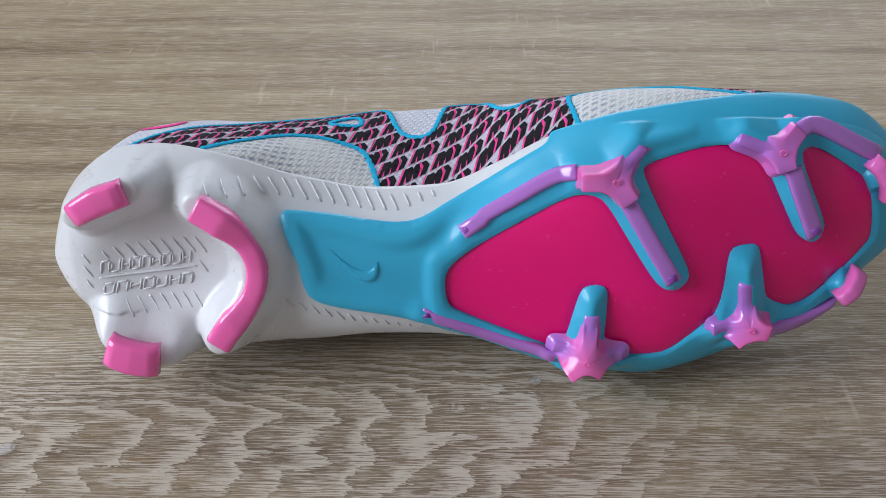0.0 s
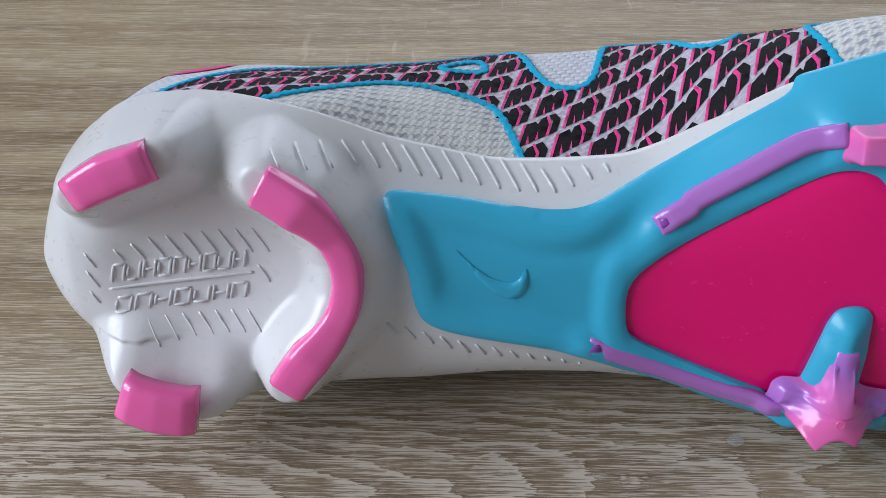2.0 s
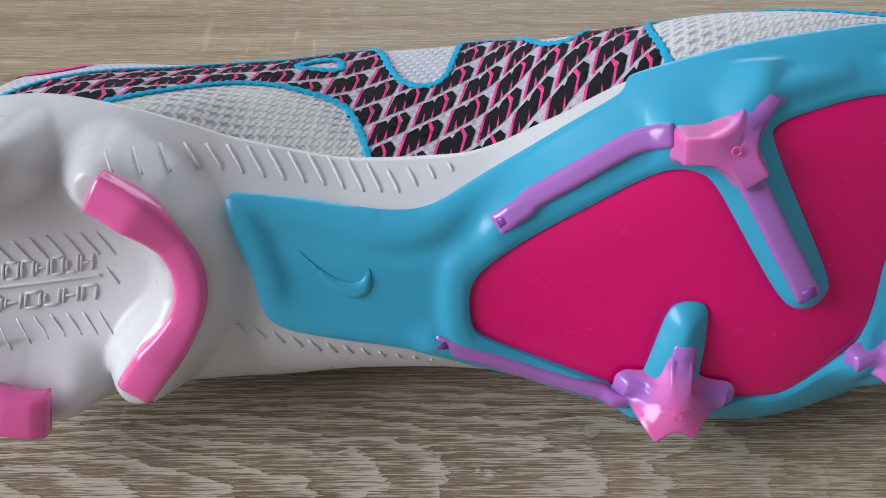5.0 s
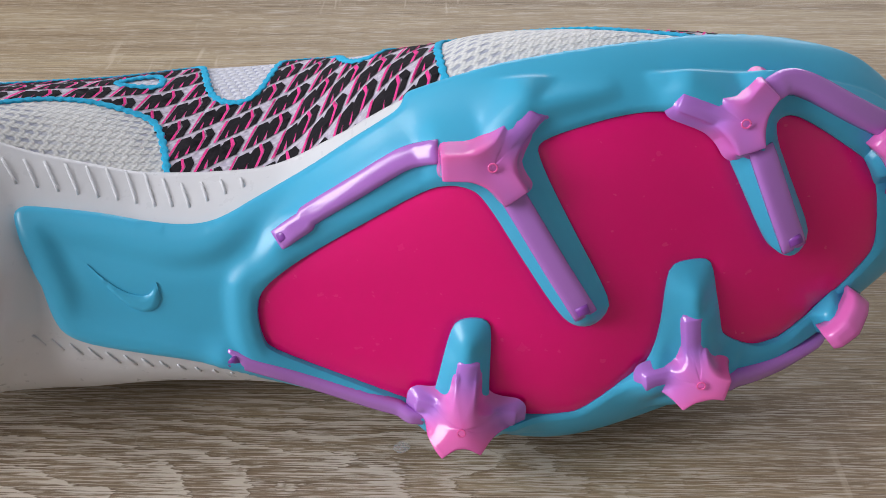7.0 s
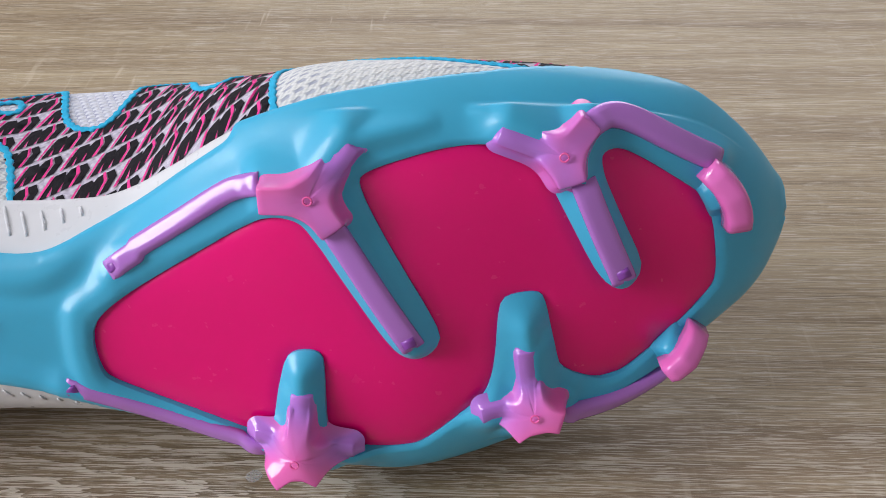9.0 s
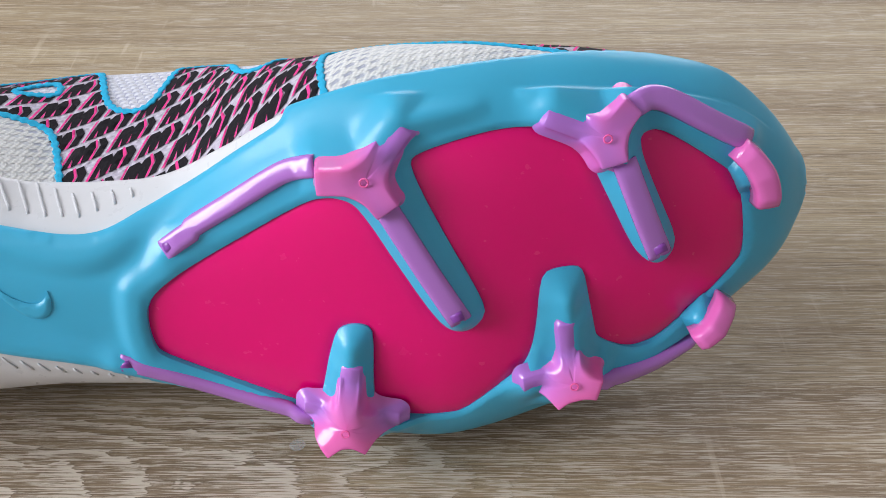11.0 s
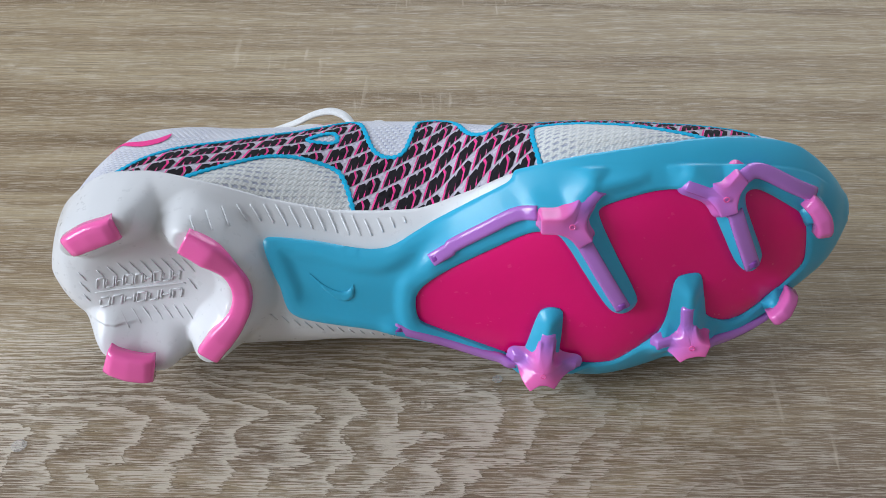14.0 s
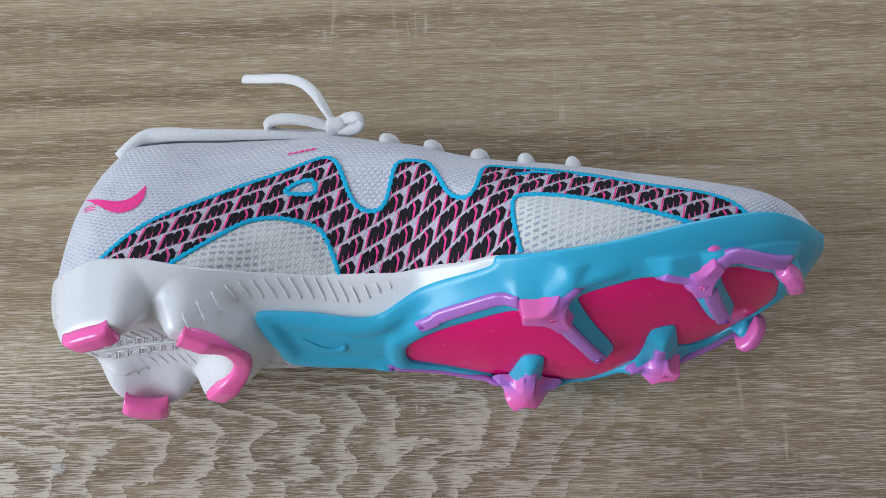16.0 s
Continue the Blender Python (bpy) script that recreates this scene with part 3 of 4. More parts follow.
# the blue forefoot plate with its tail under the arch
tail_in = [(77.2, 21.1), (77.6, 25.2), (81, 25.8), (99, 20.6), (112, 16.6), (119, 16.0), (124.5, 17.6), (134.4, 26.7), (152, 38.0), (163.5, 45.2), (166.8, 48.2)]
tail_out = [(170, -66), (160, -57.0), (148, -43.0), (135, -29.5), (121.8, -18.2), (95.2, -11.4), (87.5, -8.0), (84.7, -4.0)]
rimmed = [(x * 1000, EDGE_IN(x)) for x in (.1675, .170, .176, .184, .194, .206, .22, .235, .25, .264, .275, .283, .289, .2928)]
rimmed += [(x * 1000, -EDGE_OUT(x)) for x in (.2928, .289, .283, .275, .264, .25, .235, .22, .206, .194, .182, .176)]
blue_line = np.array([(x / 1000, radians(a) * SPREAD) for x, a in tail_in + rimmed + tail_out])
blue_line = rounded(blue_line, 2)

PANEL_REAR = mm((132, 2.3), (133.5, 7), (138, 10.6), (145, 15.2), (171.7, 31.1), (177, 32.6), (181, 32.2), (184.3, 30.4), (193, 16), (200.8, 3.6), (204.4, .9), (208.3, .9), (211.6, 4.2), (211.5, 7.6), (203, 24), (195.2, 39.4), (195.6, 42.2))
PANEL_FRONT = mm((208.5, 46.2), (217.4, 47.6), (225, 47.2), (230, 46), (232.6, 43.5), (239, 31.5), (245.2, 19.3), (248.2, 15.9), (252, 15.4), (255.2, 18), (255.4, 21.2), (250, 32), (244.9, 43), (246.6, 45.6), (251.2, 45.4), (266.6, 35.8), (270.6, 31.8), (273.6, 15.6), (272, 11))
PANEL_LOW = mm((255, -6.4), (250, -8.4), (246, -8.4), (238.6, -4.5), (237.4, -1), (234.8, 12), (233.8, 14.8), (231.6, 15.4), (226, 14.8), (224.2, 12.8), (223.6, -1.5), (221.8, -9), (219, -12), (208.2, -21.4), (205, -23.3), (196, -24), (187.2, -23.2), (185.4, -21), (186.1, -1), (185.4, 1.5), (182.8, 2.3), (178.8, 1.6), (176.7, -1), (172.4, -20.4), (170.6, -22.4), (167, -21.6), (134.4, -8.6), (132.6, -5))
panel = rounded(np.concatenate([PANEL_REAR, PANEL_FRONT, PANEL_LOW]), 2)
panel = resampled(panel, .0009)
panel_wrap = np.stack([panel[:, 0], on_sole(panel) * SPREAD], 1)


def blue_height(v, d):
    p = hull(v[:, 0], v[:, 1] / SPREAD)
    hole = distance(v, panel_wrap, True)
    tail = ease((.150 - v[:, 0]) / .03)
    gutter = tail * .0019 * (1 - ease((d - .0035) / .005))                      # the tail's raised borders
    wall = np.abs(v[:, 1] / SPREAD) > 0.9
    return .0022 + .0008 * np.sqrt(np.clip(np.minimum(d, hole) / .0012, 0, 1)) + np.where(wall, 0, relief(p[:, :2])) + gutter - tail * .0006


blue = part("forefoot_plate", sheet("forefoot_plate", blue_line, BLUE, from_wrap, blue_height, [panel_wrap], .0012, .0024), boot, "satin sky-blue forefoot plate reaching back under the arch")
turn = np.roll(panel, -1, 0) - np.roll(panel, 1, 0)
turn /= np.linalg.norm(turn, axis=1, keepdims=True)
wider = panel + .0007 * np.stack([-turn[:, 1], turn[:, 0]], 1)        # its rim lies under the blue plate
part("cushion_panel", sheet("cushion_panel", wider, HOT, from_sole, lambda v, d: .0017 + .0004 * ease((d - .0007) / .0012), (), .0016, 0), boot, "glossy hot-pink cushion window in the forefoot plate")


def sole_line(line, step=.001):
    line = resampled(rounded(line, 2, False) if len(line) > 2 else line, step, False)
    a = on_sole(line)
    return line, hull(line[:, 0], a), tilt_of(hull, line[:, 0], a)


def strip(key, width, height):
    flat, pts, nrm = sole_line(STRIPS[key])
    n = len(flat)
    s = np.linspace(0, 1, n)
    tall = height * np.minimum(1, .45 + 6 * np.minimum(s, 1 - s))
    pts = pts + nrm * (.0022 + relief(flat) - .0006)[:, None]
    return part("strip", swept("strip", pts, nrm, width, tall + .0006, PURPLE), blue, "translucent purple reinforcing strip")


for key, w, h in (("a", .0052, .0022), ("b", .0054, .0013), ("c", .0056, .0026), ("d", .0056, .0013), ("e", .0046, .0018), ("f", .0052, .0026)):
    strip(key, w, h)
for x, u in ((140.4, 19.0), (125.8, -9.6), (205.0, 6.8), (249.6, 20.2)):
    p = mm((x, u))
    a = on_sole(p)
    c, nrm = hull(p[:, 0], a)[0], tilt_of(hull, p[:, 0], a)[0]
    q = np.stack([c + np.array((-.0013, -.0006, 0)), c, c + np.array((.0013, .0006, 0))]) + nrm * (.0024 + relief(p)[0])
    part("peg", swept("peg", q, np.repeat(nrm[None], 3, 0), .0024, .0016, DARK), blue, "dark plum moulding peg")


def star_stud(centre, tip, arms):
    """A moulded stud: blunt blades that run together in hollow curves and flare down into the plate."""
    c = np.array(centre) / 1000
    dirs = [np.array((math.cos(radians(a)), math.sin(radians(a)))) for a, *_ in arms]

    def beyond(p):
        """Distance outside the star's outline, blended smoothly where blades meet."""
        total = np.exp(-(np.linalg.norm(p - c, axis=-1) - .0036) / .0011)
        for d, (_, l, w, _) in zip(dirs, arms):
            t, side = (p - c) @ d, np.abs((p - c) @ np.array((-d[1], d[0])))
            gap = np.stack([np.maximum(np.abs(t - l / 2000) - (l / 2000 - .0007), 0), np.maximum(side - (w / 1000 - .0007), 0)], -1)
            total = total + np.exp(-(np.linalg.norm(gap, axis=-1) - .0007 + np.minimum(0, np.maximum(np.abs(t - l / 2000) - l / 2000, side - w / 1000))) / .0011)
        return -.0011 * np.log(total)

    count = 160
    ang = np.linspace(0, 2 * math.pi, count + 1)[:-1]
    rays = np.stack([np.cos(ang), np.sin(ang)], 1)

    def reach(level):
        lo, hi = np.zeros(count), np.full(count, .024)
        for _ in range(26):
            mid = (lo + hi) / 2
            out = beyond(c + rays * mid[:, None]) > level
            lo, hi = np.where(out, lo, mid), np.where(out, mid, hi)
        return lo

    def top_at(p):
        """Height of the crest: level in the middle, sinking along the blades to their ends."""
        near = np.exp(-((p - c) ** 2).sum(1) / (2 * .0034 ** 2)) * 2 + 1e-9
        n, weight = near * tip, near
        for d, (_, l, _, end) in zip(dirs, arms):
            for share, fall in ((.33, .2 if end > 4 else .42), (.66, .6 if end > 4 else .84), (1.0, 1.0)):
                near = np.exp(-((p - c - d * l / 1000 * share) ** 2).sum(1) / (2 * .0033 ** 2))
                n, weight = n + near * (tip + (end / 1000 - tip) * fall), weight + near
        return n / weight

    inner, outer = reach(-.0010), reach(.0)
    rings = [inner * q for q in (0, .25, .45, .62, .76, .88, 1)] + [reach(v) for v in (-.0006, -.00025, 0, .0002, .0005, .0009, .0015, .0023)]
    drop = [0] * 7 + [.02, .10, .26, .46, .66, .83, .95, 1.12]
    pts, thick = [], []
    for r, h in zip(rings, drop):
        e = c + rays * r[:, None]
        surf = np.maximum(hull(e[:, 0], on_sole(e))[:, 2], -.012) + .0022 + relief(e)
        crest = np.maximum(top_at(c + rays * np.minimum(r, outer)[:, None]), surf + .0012)
        dish = -.0005 * np.exp(-(r / .0028) ** 2)
        n = crest + dish - (crest - surf) * h
        pts.append(np.column_stack([e, n]))
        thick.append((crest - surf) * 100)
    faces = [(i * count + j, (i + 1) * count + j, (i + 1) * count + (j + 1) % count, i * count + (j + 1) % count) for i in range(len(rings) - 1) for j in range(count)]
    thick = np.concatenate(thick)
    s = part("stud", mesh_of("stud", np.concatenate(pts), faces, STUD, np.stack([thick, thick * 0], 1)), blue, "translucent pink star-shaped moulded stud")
    ring = np.array([(c[0] + .0009 * math.cos(a), c[1] + .0009 * math.sin(a), tip - .0006) for a in np.linspace(0, 2 * math.pi, 17)])
    part("stud_dimple", swept("stud_dimple", ring, np.repeat(OUT[None], 17, 0), .0004, .0003, CAP), s)


for centre, tip, arms in STUDS:
    star_stud(centre, tip, arms)


def blade(name, line, width, foot, top, mat, label, ramp=.25, deep=None):
    """A ridge-shaped stud along a line, its top at the given heights."""
    flat, pts, nrm = sole_line(line, .0008)
    n = len(flat)
    s = np.linspace(0, 1, n)
    low = pts[:, 2] + foot
    high = np.interp(s, np.linspace(0, 1, len(top)), top)
    high = low + (high - low) * np.minimum(1, .40 + ramp * 9 * np.minimum(s, 1 - s))
    if deep:
        high = np.interp(s, np.linspace(0, 1, len(top)), top) - deep * .22 * (1 - np.minimum(1, 7 * np.minimum(s, 1 - s)))
        low = high - deep
    base = np.column_stack([flat, low])
    prof = [(-1.06, 0), (-1, .4), (-.96, .72), (-.86, .9), (-.66, .985), (-.3, 1.01), (.3, 1.01), (.66, .985), (.86, .9), (.96, .72), (1, .4), (1.06, 0)]
    return swept(name, base, np.repeat(OUT[None], n, 0), np.interp(s, np.linspace(0, 1, len(width)), width), high - low, mat, rings=prof), label


for line, width, top in ((mm((268.5, 41.6), (272.8, 38), (275.8, 33), (276.8, 27.6)), (.0056, .0062, .0058), (-.0018, -.0008, -.0022)),
                         (mm((262.8, -5.6), (267.2, -1.8), (270.6, 3.4)), (.0050, .0056, .0050), (.0022, .0016, -.0026))):
    me, label = blade("stud", line, width, .0016, top, TOE, "translucent pink blade stud at the toe", .3, .0058)
    part("stud", me, blue, label)
    me, label = blade("stud_base", line + np.array((-.0016, .0)), [w * 1.45 for w in width], -.001, [v - .0044 for v in top], BLUE, "", .2)
    part("stud_base", me, blue, label)
for line, width, top in zip(HEEL_LINES, ((.0082, .0094, .0086), (.0098, .0100, .0076, .0072, .0074, .0094, .0092), (.0112, .0118, .0112)), ((.0115, .0122, .0118), (.0112, .0110, .0085, .0078, .0085, .0110, .0112), (.0124, .0130, .0124))):
    me, label = blade("heel_stud", line, width, .0050, top, CAP, "glossy pink cap of a moulded heel stud", .3, .0050)
    part("heel_stud", me, heel_plate, label)


# ---- raised ridges and marks on the plates ----
def ridge(p, q, wide, tall, mat, parent, name="ridge"):
    flat, pts, nrm = sole_line(mm(p, q), .001)
    if parent is heel_plate:
        pts = heel_shape(pts)
    n = len(pts)
    s = np.linspace(0, 1, n)
    part(name, swept(name, pts + nrm * .0012, nrm, wide, .0003 + tall * np.minimum(1, .3 + 3 * np.minimum(s, 1 - s)), mat), parent)


for i in range(2, 19):                             # along the inner arch
    x = 46.0 + i * 4.55
    u = np.interp(x, (46, 60, 80, 100, 115, 128), (36.8, 34.2, 30.2, 26.6, 25.0, 27.5))
    l = np.interp(i, (0, 3, 8, 13, 18), (1.0, 3.4, 4.6, 4.4, 1.2))
    ridge((x - .3 * l, u + .5 * l), (x + .7 * l, u - .75 * l), .0006, .0004, WHITE, heel_plate)
for i in range(12):                                # along the outer arch
    x = 78 + i * 4.1
    u = np.interp(x, (78, 95, 123), (-6.5, -11.5, -16.6))
    l = np.interp(i, (0, 4, 11), (3.0, 3.4, .7))
    ridge((x, u + .4 * l), (x + .8 * l, u - .6 * l), .0006, .00035, WHITE, heel_plate)
for i in range(9):                                 # above and below the heel's lettering
    x = 15.5 + i * 4.0
    u = 7.6 + .09 * (x - 15)
    l = np.interp(i, (0, 2, 9), (3.2, 5.2, 6.0))
    ridge((x, u + l), (x + .62 * l, u), .0005, .0004, WHITE, heel_plate)
for i in range(1, 8):
    x = 17.5 + i * 3.9
    u = -6.4 + .08 * (x - 15)
    ridge((x, u), (x + 3.4, u - 5.0), .0005, .0004, WHITE, heel_plate)
for x, u, l in ((8.5, 8, 3.5), (8.3, 3.4, 4), (8.5, -1.2, 3), (48, 5, 4)):
    ridge((x, u + l * .5), (x + .7 * l, u - l * .5), .0005, .0004, WHITE, heel_plate)
ridge((13.2, .9), (46.8, 5.0), .0007, .0005, WHITE, heel_plate, "embossed_rule")
for row, (u, n, tall) in enumerate(((2.5, 9, 4.2), (-5.0, 7, 3.7))):
    for i in range(n):                             # two lines of moulded writing, as plain raised bars
        x, w = 14.0 + i * 31.5 / n, 23.5 / n
        b = u + .122 * (x - 13)
        for kind, p, q in (("acegi", (0, 0), (0, 1)), ("abcdefghi", (1, 0), (1, 1)), ("bdfh", (0, .2), (0, .8)), ("adeg", (0, 1), (1, 1)), ("cfi", (0, .5), (1, .5)), ("bdgh", (0, 0), (1, 0))):
            if "abcdefghi"[(i + 3 * row) % 9] in kind:
                at = [(x + w * px + .9 * py, b + tall * py + .122 * w * px) for px, py in (p, q)]
                ridge(*at, .0006, .0005, WHITE, heel_plate, "embossed_mark")


def hook(a, b, c, thick, n=26):
    """A plain hooked stroke: a long thin tail that swells and turns up into a point."""
    a, b, c = (np.array(p, float) / 1000 for p in (a, b, c))
    t = np.linspace(0, 1, n)[:, None]
    mid = (1 - t) ** 2 * a + 2 * t * (1 - t) * b + t * t * c
    d = np.gradient(mid, axis=0)
    d /= np.linalg.norm(d, axis=1, keepdims=True)
    w = thick * np.sin(math.pi * np.clip(t, 0, 1) ** 1.35) ** 1.0 / 2 + 1e-5
    side = np.stack([-d[:, 1], d[:, 0]], 1)
    return np.concatenate([mid + side * w, (mid - side * w)[::-1]])


tick = hook((94, 12.4), (108.5, -3.2), (109.6, 8.6), .0040)
part("embossed_mark", sheet("embossed_mark", tick, BLUE, from_sole, lambda v, d: .0027 + .0005 * np.sqrt(np.clip(d / .0004, 0, 1)), (), .0007, .0006), blue, "raised hooked mark moulded in the plate")

# ---- the side of the upper: printed band, knitted windows, stitching ----
BAND_TOP = mm((22, -16), (24.1, -18.2), (35.5, -29.5), (51, -38.8), (71, -48.8), (87.7, -55.7), (100, -61.2), (104.5, -61.6), (107.6, -59.2), (110.6, -52), (113.9, -42.5), (118, -38.3), (123.8, -37.2), (127.2, -39.8), (129.1, -46.5), (131, -54.4), (134.4, -56), (141, -55), (144.2, -53), (147.1, -45.9), (150.4, -37.7), (154.4, -33.7), (159, -33), (161.8, -38.8), (163.4, -47.5), (166, -50.5), (170, -50.6), (184, -46.4), (204, -39.8), (223, -32.2), (242.5, -28), (252, -23), (256.5, -17))
BAND_FRONT = mm((234.7, -13.6), (226.5, -16.5), (207.3, -22.5), (192.4, -27.1), (178.2, -30.5), (173.8, -29), (173.4, -21.7), (174.3, -15.4), (175.8, -9))
BAND_REAR = mm((109.8, -14.6), (107.4, -22.5), (104.2, -30.1), (101, -33.5), (92.7, -35.2), (82.8, -35.3), (74.5, -32.9), (65.2, -26.2), (55.3, -19.1), (46, -13))
EYE = mm((87.7, -45.2), (92.7, -49.2), (98.4, -51), (100.4, -49), (100.4, -45.2), (94, -44.6))
top_line = rounded(BAND_TOP, 2, False)
front_line = rounded(BAND_FRONT, 2, False)
rear_line = rounded(BAND_REAR, 2, False)
eye_line = rounded(EYE, 2)
band = np.concatenate([top_line, front_line, mm((160, -9), (140, -12), (120, -13.5)), rear_line, mm((30, -14))])
print_band = part("print_band", sheet("print_band", band, PRINT_BASE, from_side, lambda v, d: .00025 + 0 * d, [eye_line], .0020, 0), boot, "lilac knit band with a black and pink zigzag print")

rear_window = np.concatenate([rear_line, mm((60, -10), (85, -12), (105, -12.5))])
front_window = np.concatenate([front_line, mm((200, -6), (222, -9))])
for w in (rear_window, front_window):
    part("knit_window", sheet("knit_window", w, WINDOW_KNIT, from_side, lambda v, d: .0002 + .0012 * ease(d / .008), (), .0018, 0), boot, "pale translucent knit window with grey loops")


def tape(line, closed=False):
    line = resampled(line, .0006, closed)
    if closed:
        line = np.concatenate([line, line[:1]])
    a = on_side(line)
    pts, nrm = hull(line[:, 0], a), tilt_of(hull, line[:, 0], a)
    n = len(line)
    i = np.arange(n)
    wide = .0017 + .00035 * np.where(i // 2 % 2 == 0, 1, -1)
    part("stitching", swept("stitching", pts + nrm * .0002, nrm, wide, .0005 + .00015 * (i % 3 == 0), TAPE), boot, "sky-blue zigzag stitched edging")


for line, shut in ((top_line, False), (front_line, False), (rear_line, False), (eye_line, True), (mm((176, -43.2), (184, -43.8), (191, -41.6)), False), (mm((198, -40.6), (212, -36.4), (226, -31.6)), False)):
    tape(line, shut)

# the print: slanting rows of leaning zigzags with pink edges
ROW, PERIOD, SLANT = .0060, .0122, radians(23)
MARKS = {
    "black": [[(.01, .05), (.16, .05), (.20, .42), (.23, .06), (.36, .06), (.41, .42), (.42, .05), (.58, .05), (.64, .52), (.58, .97), (.45, .97), (.385, .78), (.34, .97), (.13, .97)],
              [(.66, .05), (.83, .05), (.90, .55), (.76, .95), (.62, .97), (.72, .58)]],
    "pink": [[(-.06, .02), (.00, .02), (.12, 1.0), (.06, 1.0)], [(.585, .03), (.655, .03), (.705, .56), (.605, 1.0), (.55, 1.0), (.645, .54)], [(.17, .05), (.225, .05), (.203, .44)], [(.37, .05), (.415, .05), (.411, .44)]],
}


def cut_up(p, step):
    """An outline with its corners kept and its long edges divided."""
    q = []
    for a, b in zip(p, np.roll(p, -1, 0)):
        n = max(1, math.ceil(np.linalg.norm(b - a) / step))
        q += [a + (b - a) * t / n for t in range(n)]
    return np.array(q)


def print_on(kind, mat, lift):
    from mathutils.geometry import delaunay_2d_cdt
    pts, faces = [], []
    rng = random.Random(4)
    along = PERIOD * np.array((math.cos(SLANT), -math.sin(SLANT)))          # rows climb towards the toe
    upward = ROW / math.cos(SLANT) * np.array((.12, -1.0))
    for j in range(-30, 16):
        for i in range(-4, 27):
            mid = along * (i + .31 * (j % 3)) + np.array((.0, -.02 - j * ROW / math.cos(SLANT)))
            if not (.012 < mid[0] < .262 and -.072 < mid[1] < .004):
                continue
            for shape in MARKS[kind]:
                p = np.array([mid + (a + rng.uniform(-.012, .012)) * along + (.95 * b + rng.uniform(-.02, .02)) * upward for a, b in shape])
                flat = cut_up(p, .0016)
                if not inside(flat, band).any():
                    continue
                n = len(flat)
                v, _, f, *_ = delaunay_2d_cdt([Vector(q) for q in flat], [(k, (k + 1) % n) for k in range(n)], [], 0, 1e-8)
                v, f = np.array([tuple(q) for q in v]), np.array([tuple(t) for t in f])
                c = v[f].mean(1)
                f = f[inside(c, flat) & inside(c, band) & ~inside(c, eye_line)]
                faces += [tuple(t + len(pts)) for t in f]
                pts += list(v)
    pts = np.array(pts)
    part("print", mesh_of("print", from_side(pts, lift), faces, mat), print_band, kind + " zigzag print on the knit band")


print_on("black", BLACK, .0004)
print_on("pink", PINK, .00055)

# pink hooked mark at the heel, faint pink writing below it and by the tongue, as plain bars
heel_tick = hook((7.5, -54), (33, -29), (35.2, -51.5), .0064)
part("hooked_mark", sheet("hooked_mark", heel_tick, PINK, from_side, lambda v, d: .0003 + 0 * d, (), .0012, 0), boot, "hot-pink printed hooked mark")
for x, n, l in ((9, -47.5, 8), (9.5, -46.2, 7), (10, -45, 6.5)):
    part("printed_bar", sheet("printed_bar", mm((x, n), (x + l, n + 2.6), (x + l, n + 3.1), (x, n + .5)), PINK, from_side, lambda v, d: .0003 + 0 * d, (), .0008, 0), boot, "short faint pink printed bar")
for i in range(5):
    x, n = 88 + i * 2.3, -66.2 - i * .35
    part("printed_bar", sheet("printed_bar", mm((x, n), (x + 1.9, n - .3), (x + 1.9, n - 1.6), (x, n - 1.3)), PINK, from_side, lambda v, d: .0004 + 0 * d, (), .0008, 0), boot, "short faint pink printed bar")

# ---- ankle opening, lining, laces ----
part("collar", skin("collar", np.linspace(.0135, .104, 60), lambda x: np.radians(OPEN(x) - 17), lambda x: np.radians(OPEN(x) + 4), 16, RIB, .0010), boot, "ribbed white knit collar")
part("collar", skin("collar", np.linspace(.0135, .104, 60), lambda x: -np.radians(OPEN(x) + 4), lambda x: -np.radians(OPEN(x) - 17), 16, RIB, .0010), boot, "ribbed white knit collar")


def tube(name, pts, radius, mat, parent, label="", flat=0.55):
    """A flat lace along a smooth line of boot points in millimetres."""
    p = np.array(pts, float) / 1000
    for _ in range(3):
        q = np.concatenate([p[:1], np.stack([p[:-1] * .75 + p[1:] * .25, p[:-1] * .25 + p[1:] * .75], 1).reshape(-1, 3), p[-1:]])
        p = q
    p = resampled(p, .0012, False)
    along = np.gradient(p, axis=0)
    along /= np.linalg.norm(along, axis=1, keepdims=True)
    up = np.cross(along, np.array((.25, .1, 1.0)))
    up /= np.linalg.norm(up, axis=1, keepdims=True) + 1e-9
    ring = [(math.cos(a), .5 + .5 * math.sin(a)) for a in np.linspace(0, 2 * math.pi, 13)[:-1]]
    part(name, swept(name, p, up, radius * 2, radius * 2 * flat, mat, -radius * flat, ring), parent, label)


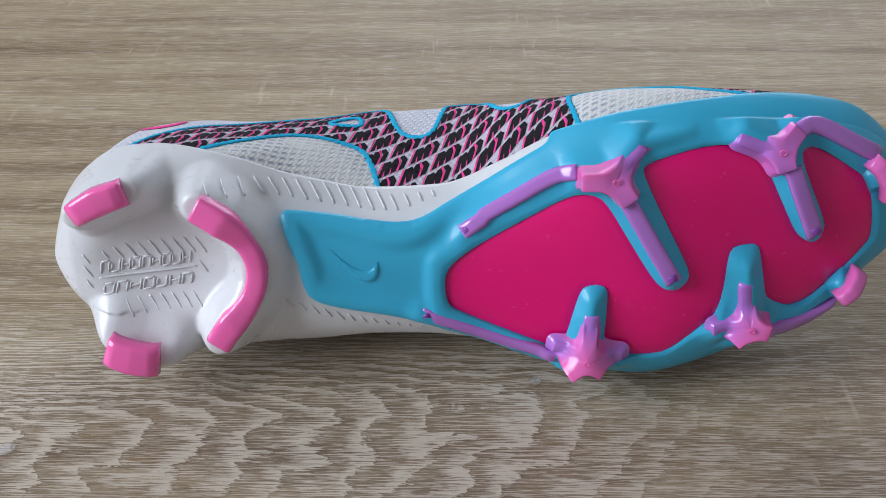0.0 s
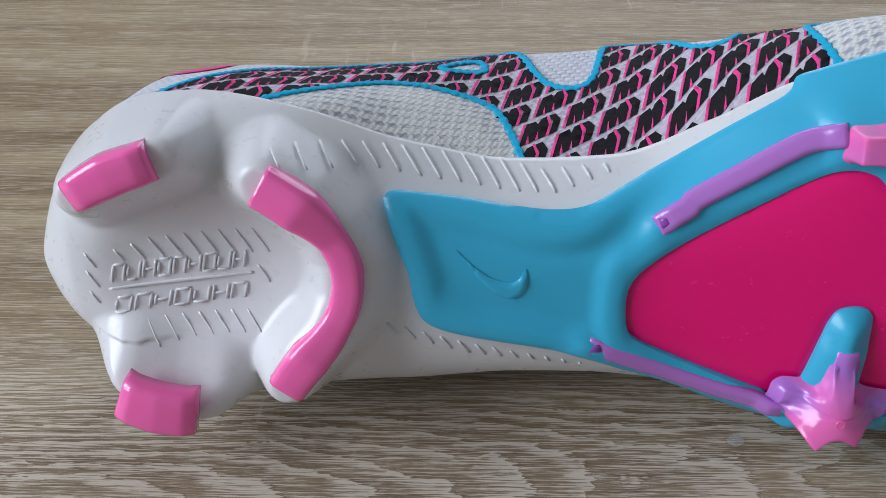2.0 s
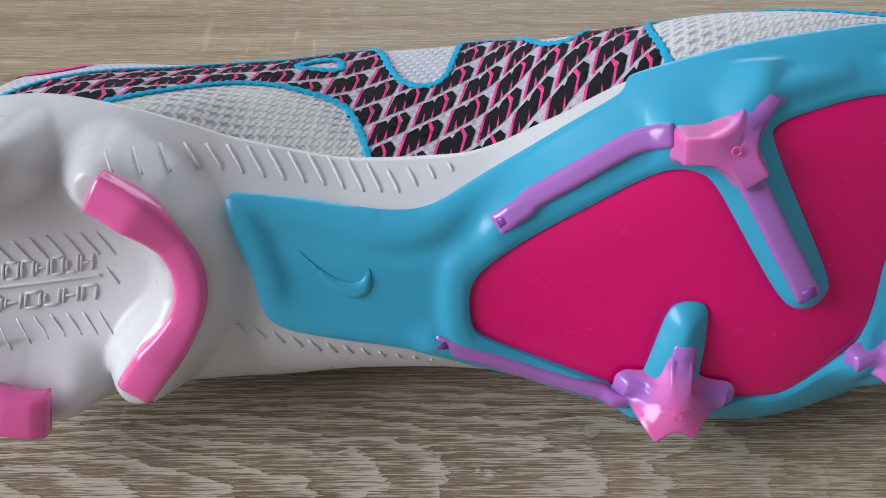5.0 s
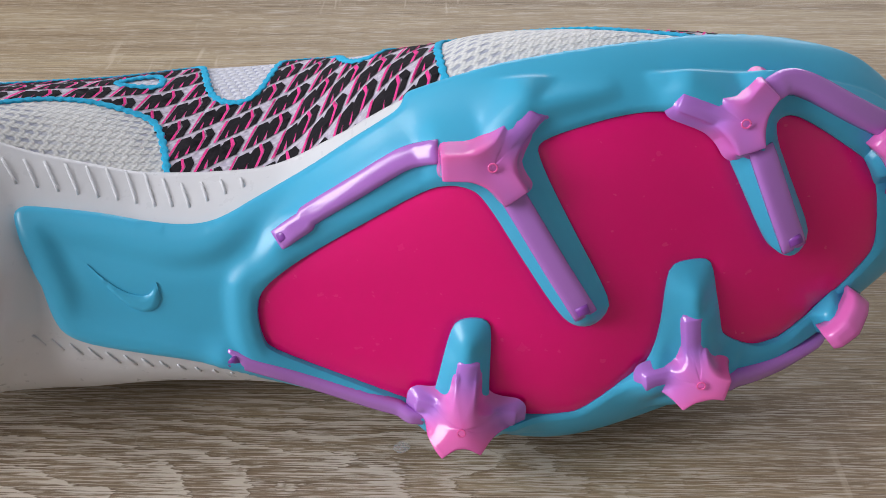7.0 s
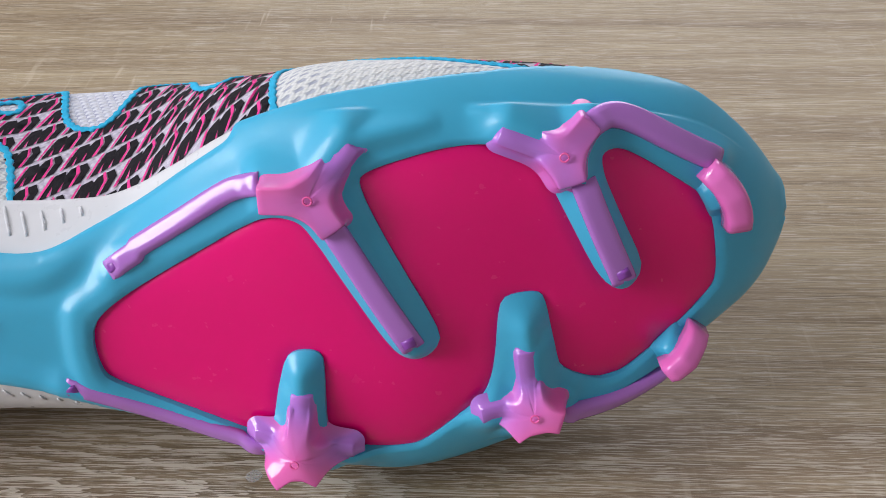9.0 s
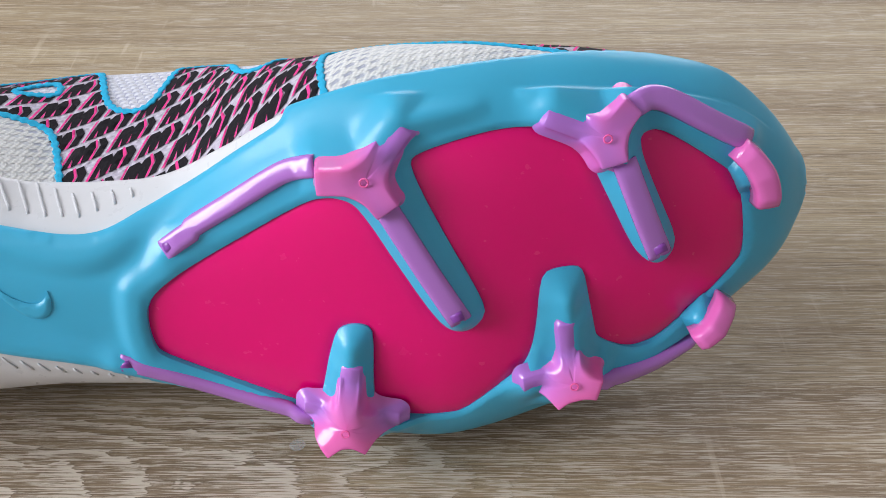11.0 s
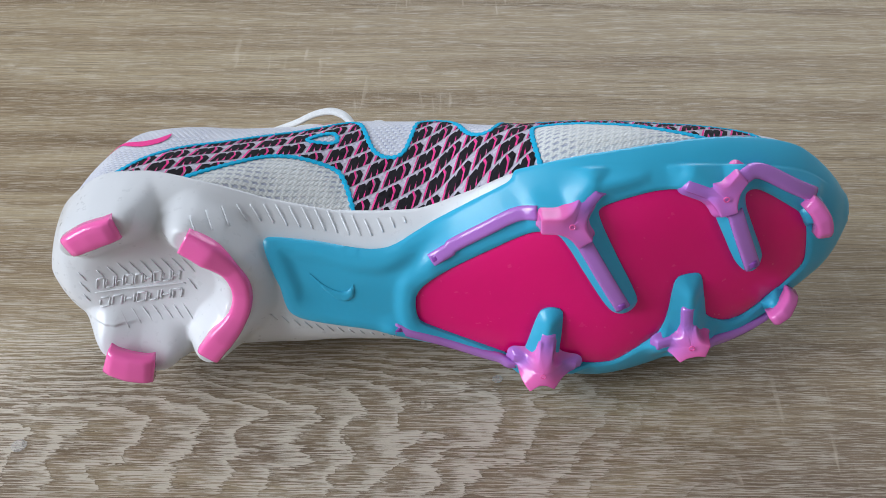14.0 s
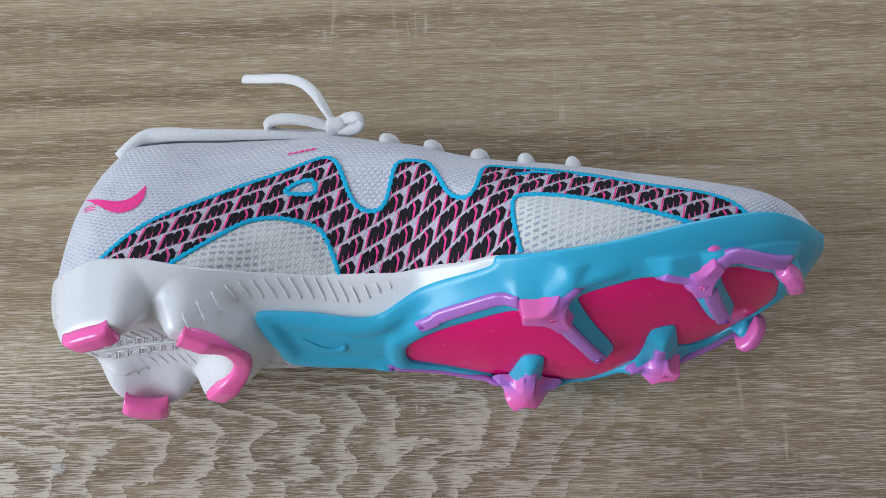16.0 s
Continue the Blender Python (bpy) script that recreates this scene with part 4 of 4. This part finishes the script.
rimline = [(x, float(hull(np.array(x / 1000), np.array(radians(160)))[1]) * 1000, float(TOP(x / 1000)) * 1000 - np.interp(x, (15, 22, 32, 45, 100), (-1.5, 2.2, 2.0, .3, .2))) for x in (13, 17, 22, 28, 35, 45, 58, 72, 86, 98, 104)]
tube("collar_edge", rimline, .0036, LACE, boot, "soft white knit edge of the ankle opening", 1.0)
laces = part("laces", block("laces", (.0995, .017, -.0985), (.1085, .030, -.0915), LACE, .0028), boot, "white flat shoelaces tied in a bow")
tube("lace_end", [(104, 24, -96), (101, 27, -100), (98, 27.5, -106), (93.5, 27, -115), (87, 25, -123.5), (78, 20, -131), (68, 12, -139), (55.5, 4.6, -147)], .0024, LACE, laces, "loose lace end with a plain tip")
tube("bow_loop", [(104, 22, -97), (97, 24, -99), (86, 26, -100.5), (77, 25.5, -101), (73, 24, -99), (76, 21, -97.4), (86, 19, -97.2), (97, 20, -96.4), (104, 22, -95)], .0031, LACE, laces, "white bow loop")
tube("bow_loop", [(104, 26, -96), (109, 29, -97.5), (114, 30, -96), (115, 29, -93), (111, 27, -92), (106, 26, -94)], .0032, LACE, laces, "white bow loop")
for x in (127, 145, 163.5, 181.5, 199.5):
    ridge_n = float(TOP(x / 1000)) * 1000
    a = radians(128)
    c = hull(np.array([x / 1000]), np.array([a]))[0] * 1000
    d = hull(np.array([x / 1000]), np.array([radians(150)]))[0] * 1000
    tube("lace_crossing", [(x - 2.5, c[1] - 2, c[2] + .5), (x - 1, c[1] + .8, c[2] - 1.2), (x + 1.5, (c[1] + d[1]) / 2, (c[2] + d[2]) / 2 - 2.4), (x + 3, d[1], d[2] - 1.6), (x + 4, d[1] - 8, d[2] - .5)], .0030, LACE, laces)

# ---- two small clear drops on the table ----
GLASS = material("water", (0.75, 0.73, 0.70), 0.06, Alpha=0.22, IOR=1.33)
for x, y, r in ((.0475, .2496, .0020), (-.1327, .2164, .0028)):
    bm = bmesh.new()
    bmesh.ops.create_uvsphere(bm, u_segments=28, v_segments=14, radius=r)
    for v in bm.verts:
        a = math.atan2(v.co.y, v.co.x)
        v.co.x *= 1 + .12 * math.sin(2 * a + 1)
        v.co.z = max(v.co.z, 0) * .07
    me = bpy.data.meshes.new("water_drop")
    bm.to_mesh(me)
    bm.free()
    me.materials.append(GLASS)
    me.shade_smooth()
    ob = tagged(new("water_drop", me), "small clear flat water drop on the table", "water drop", group="drops on the table")
    ob.location = (x, y, 0.0001)
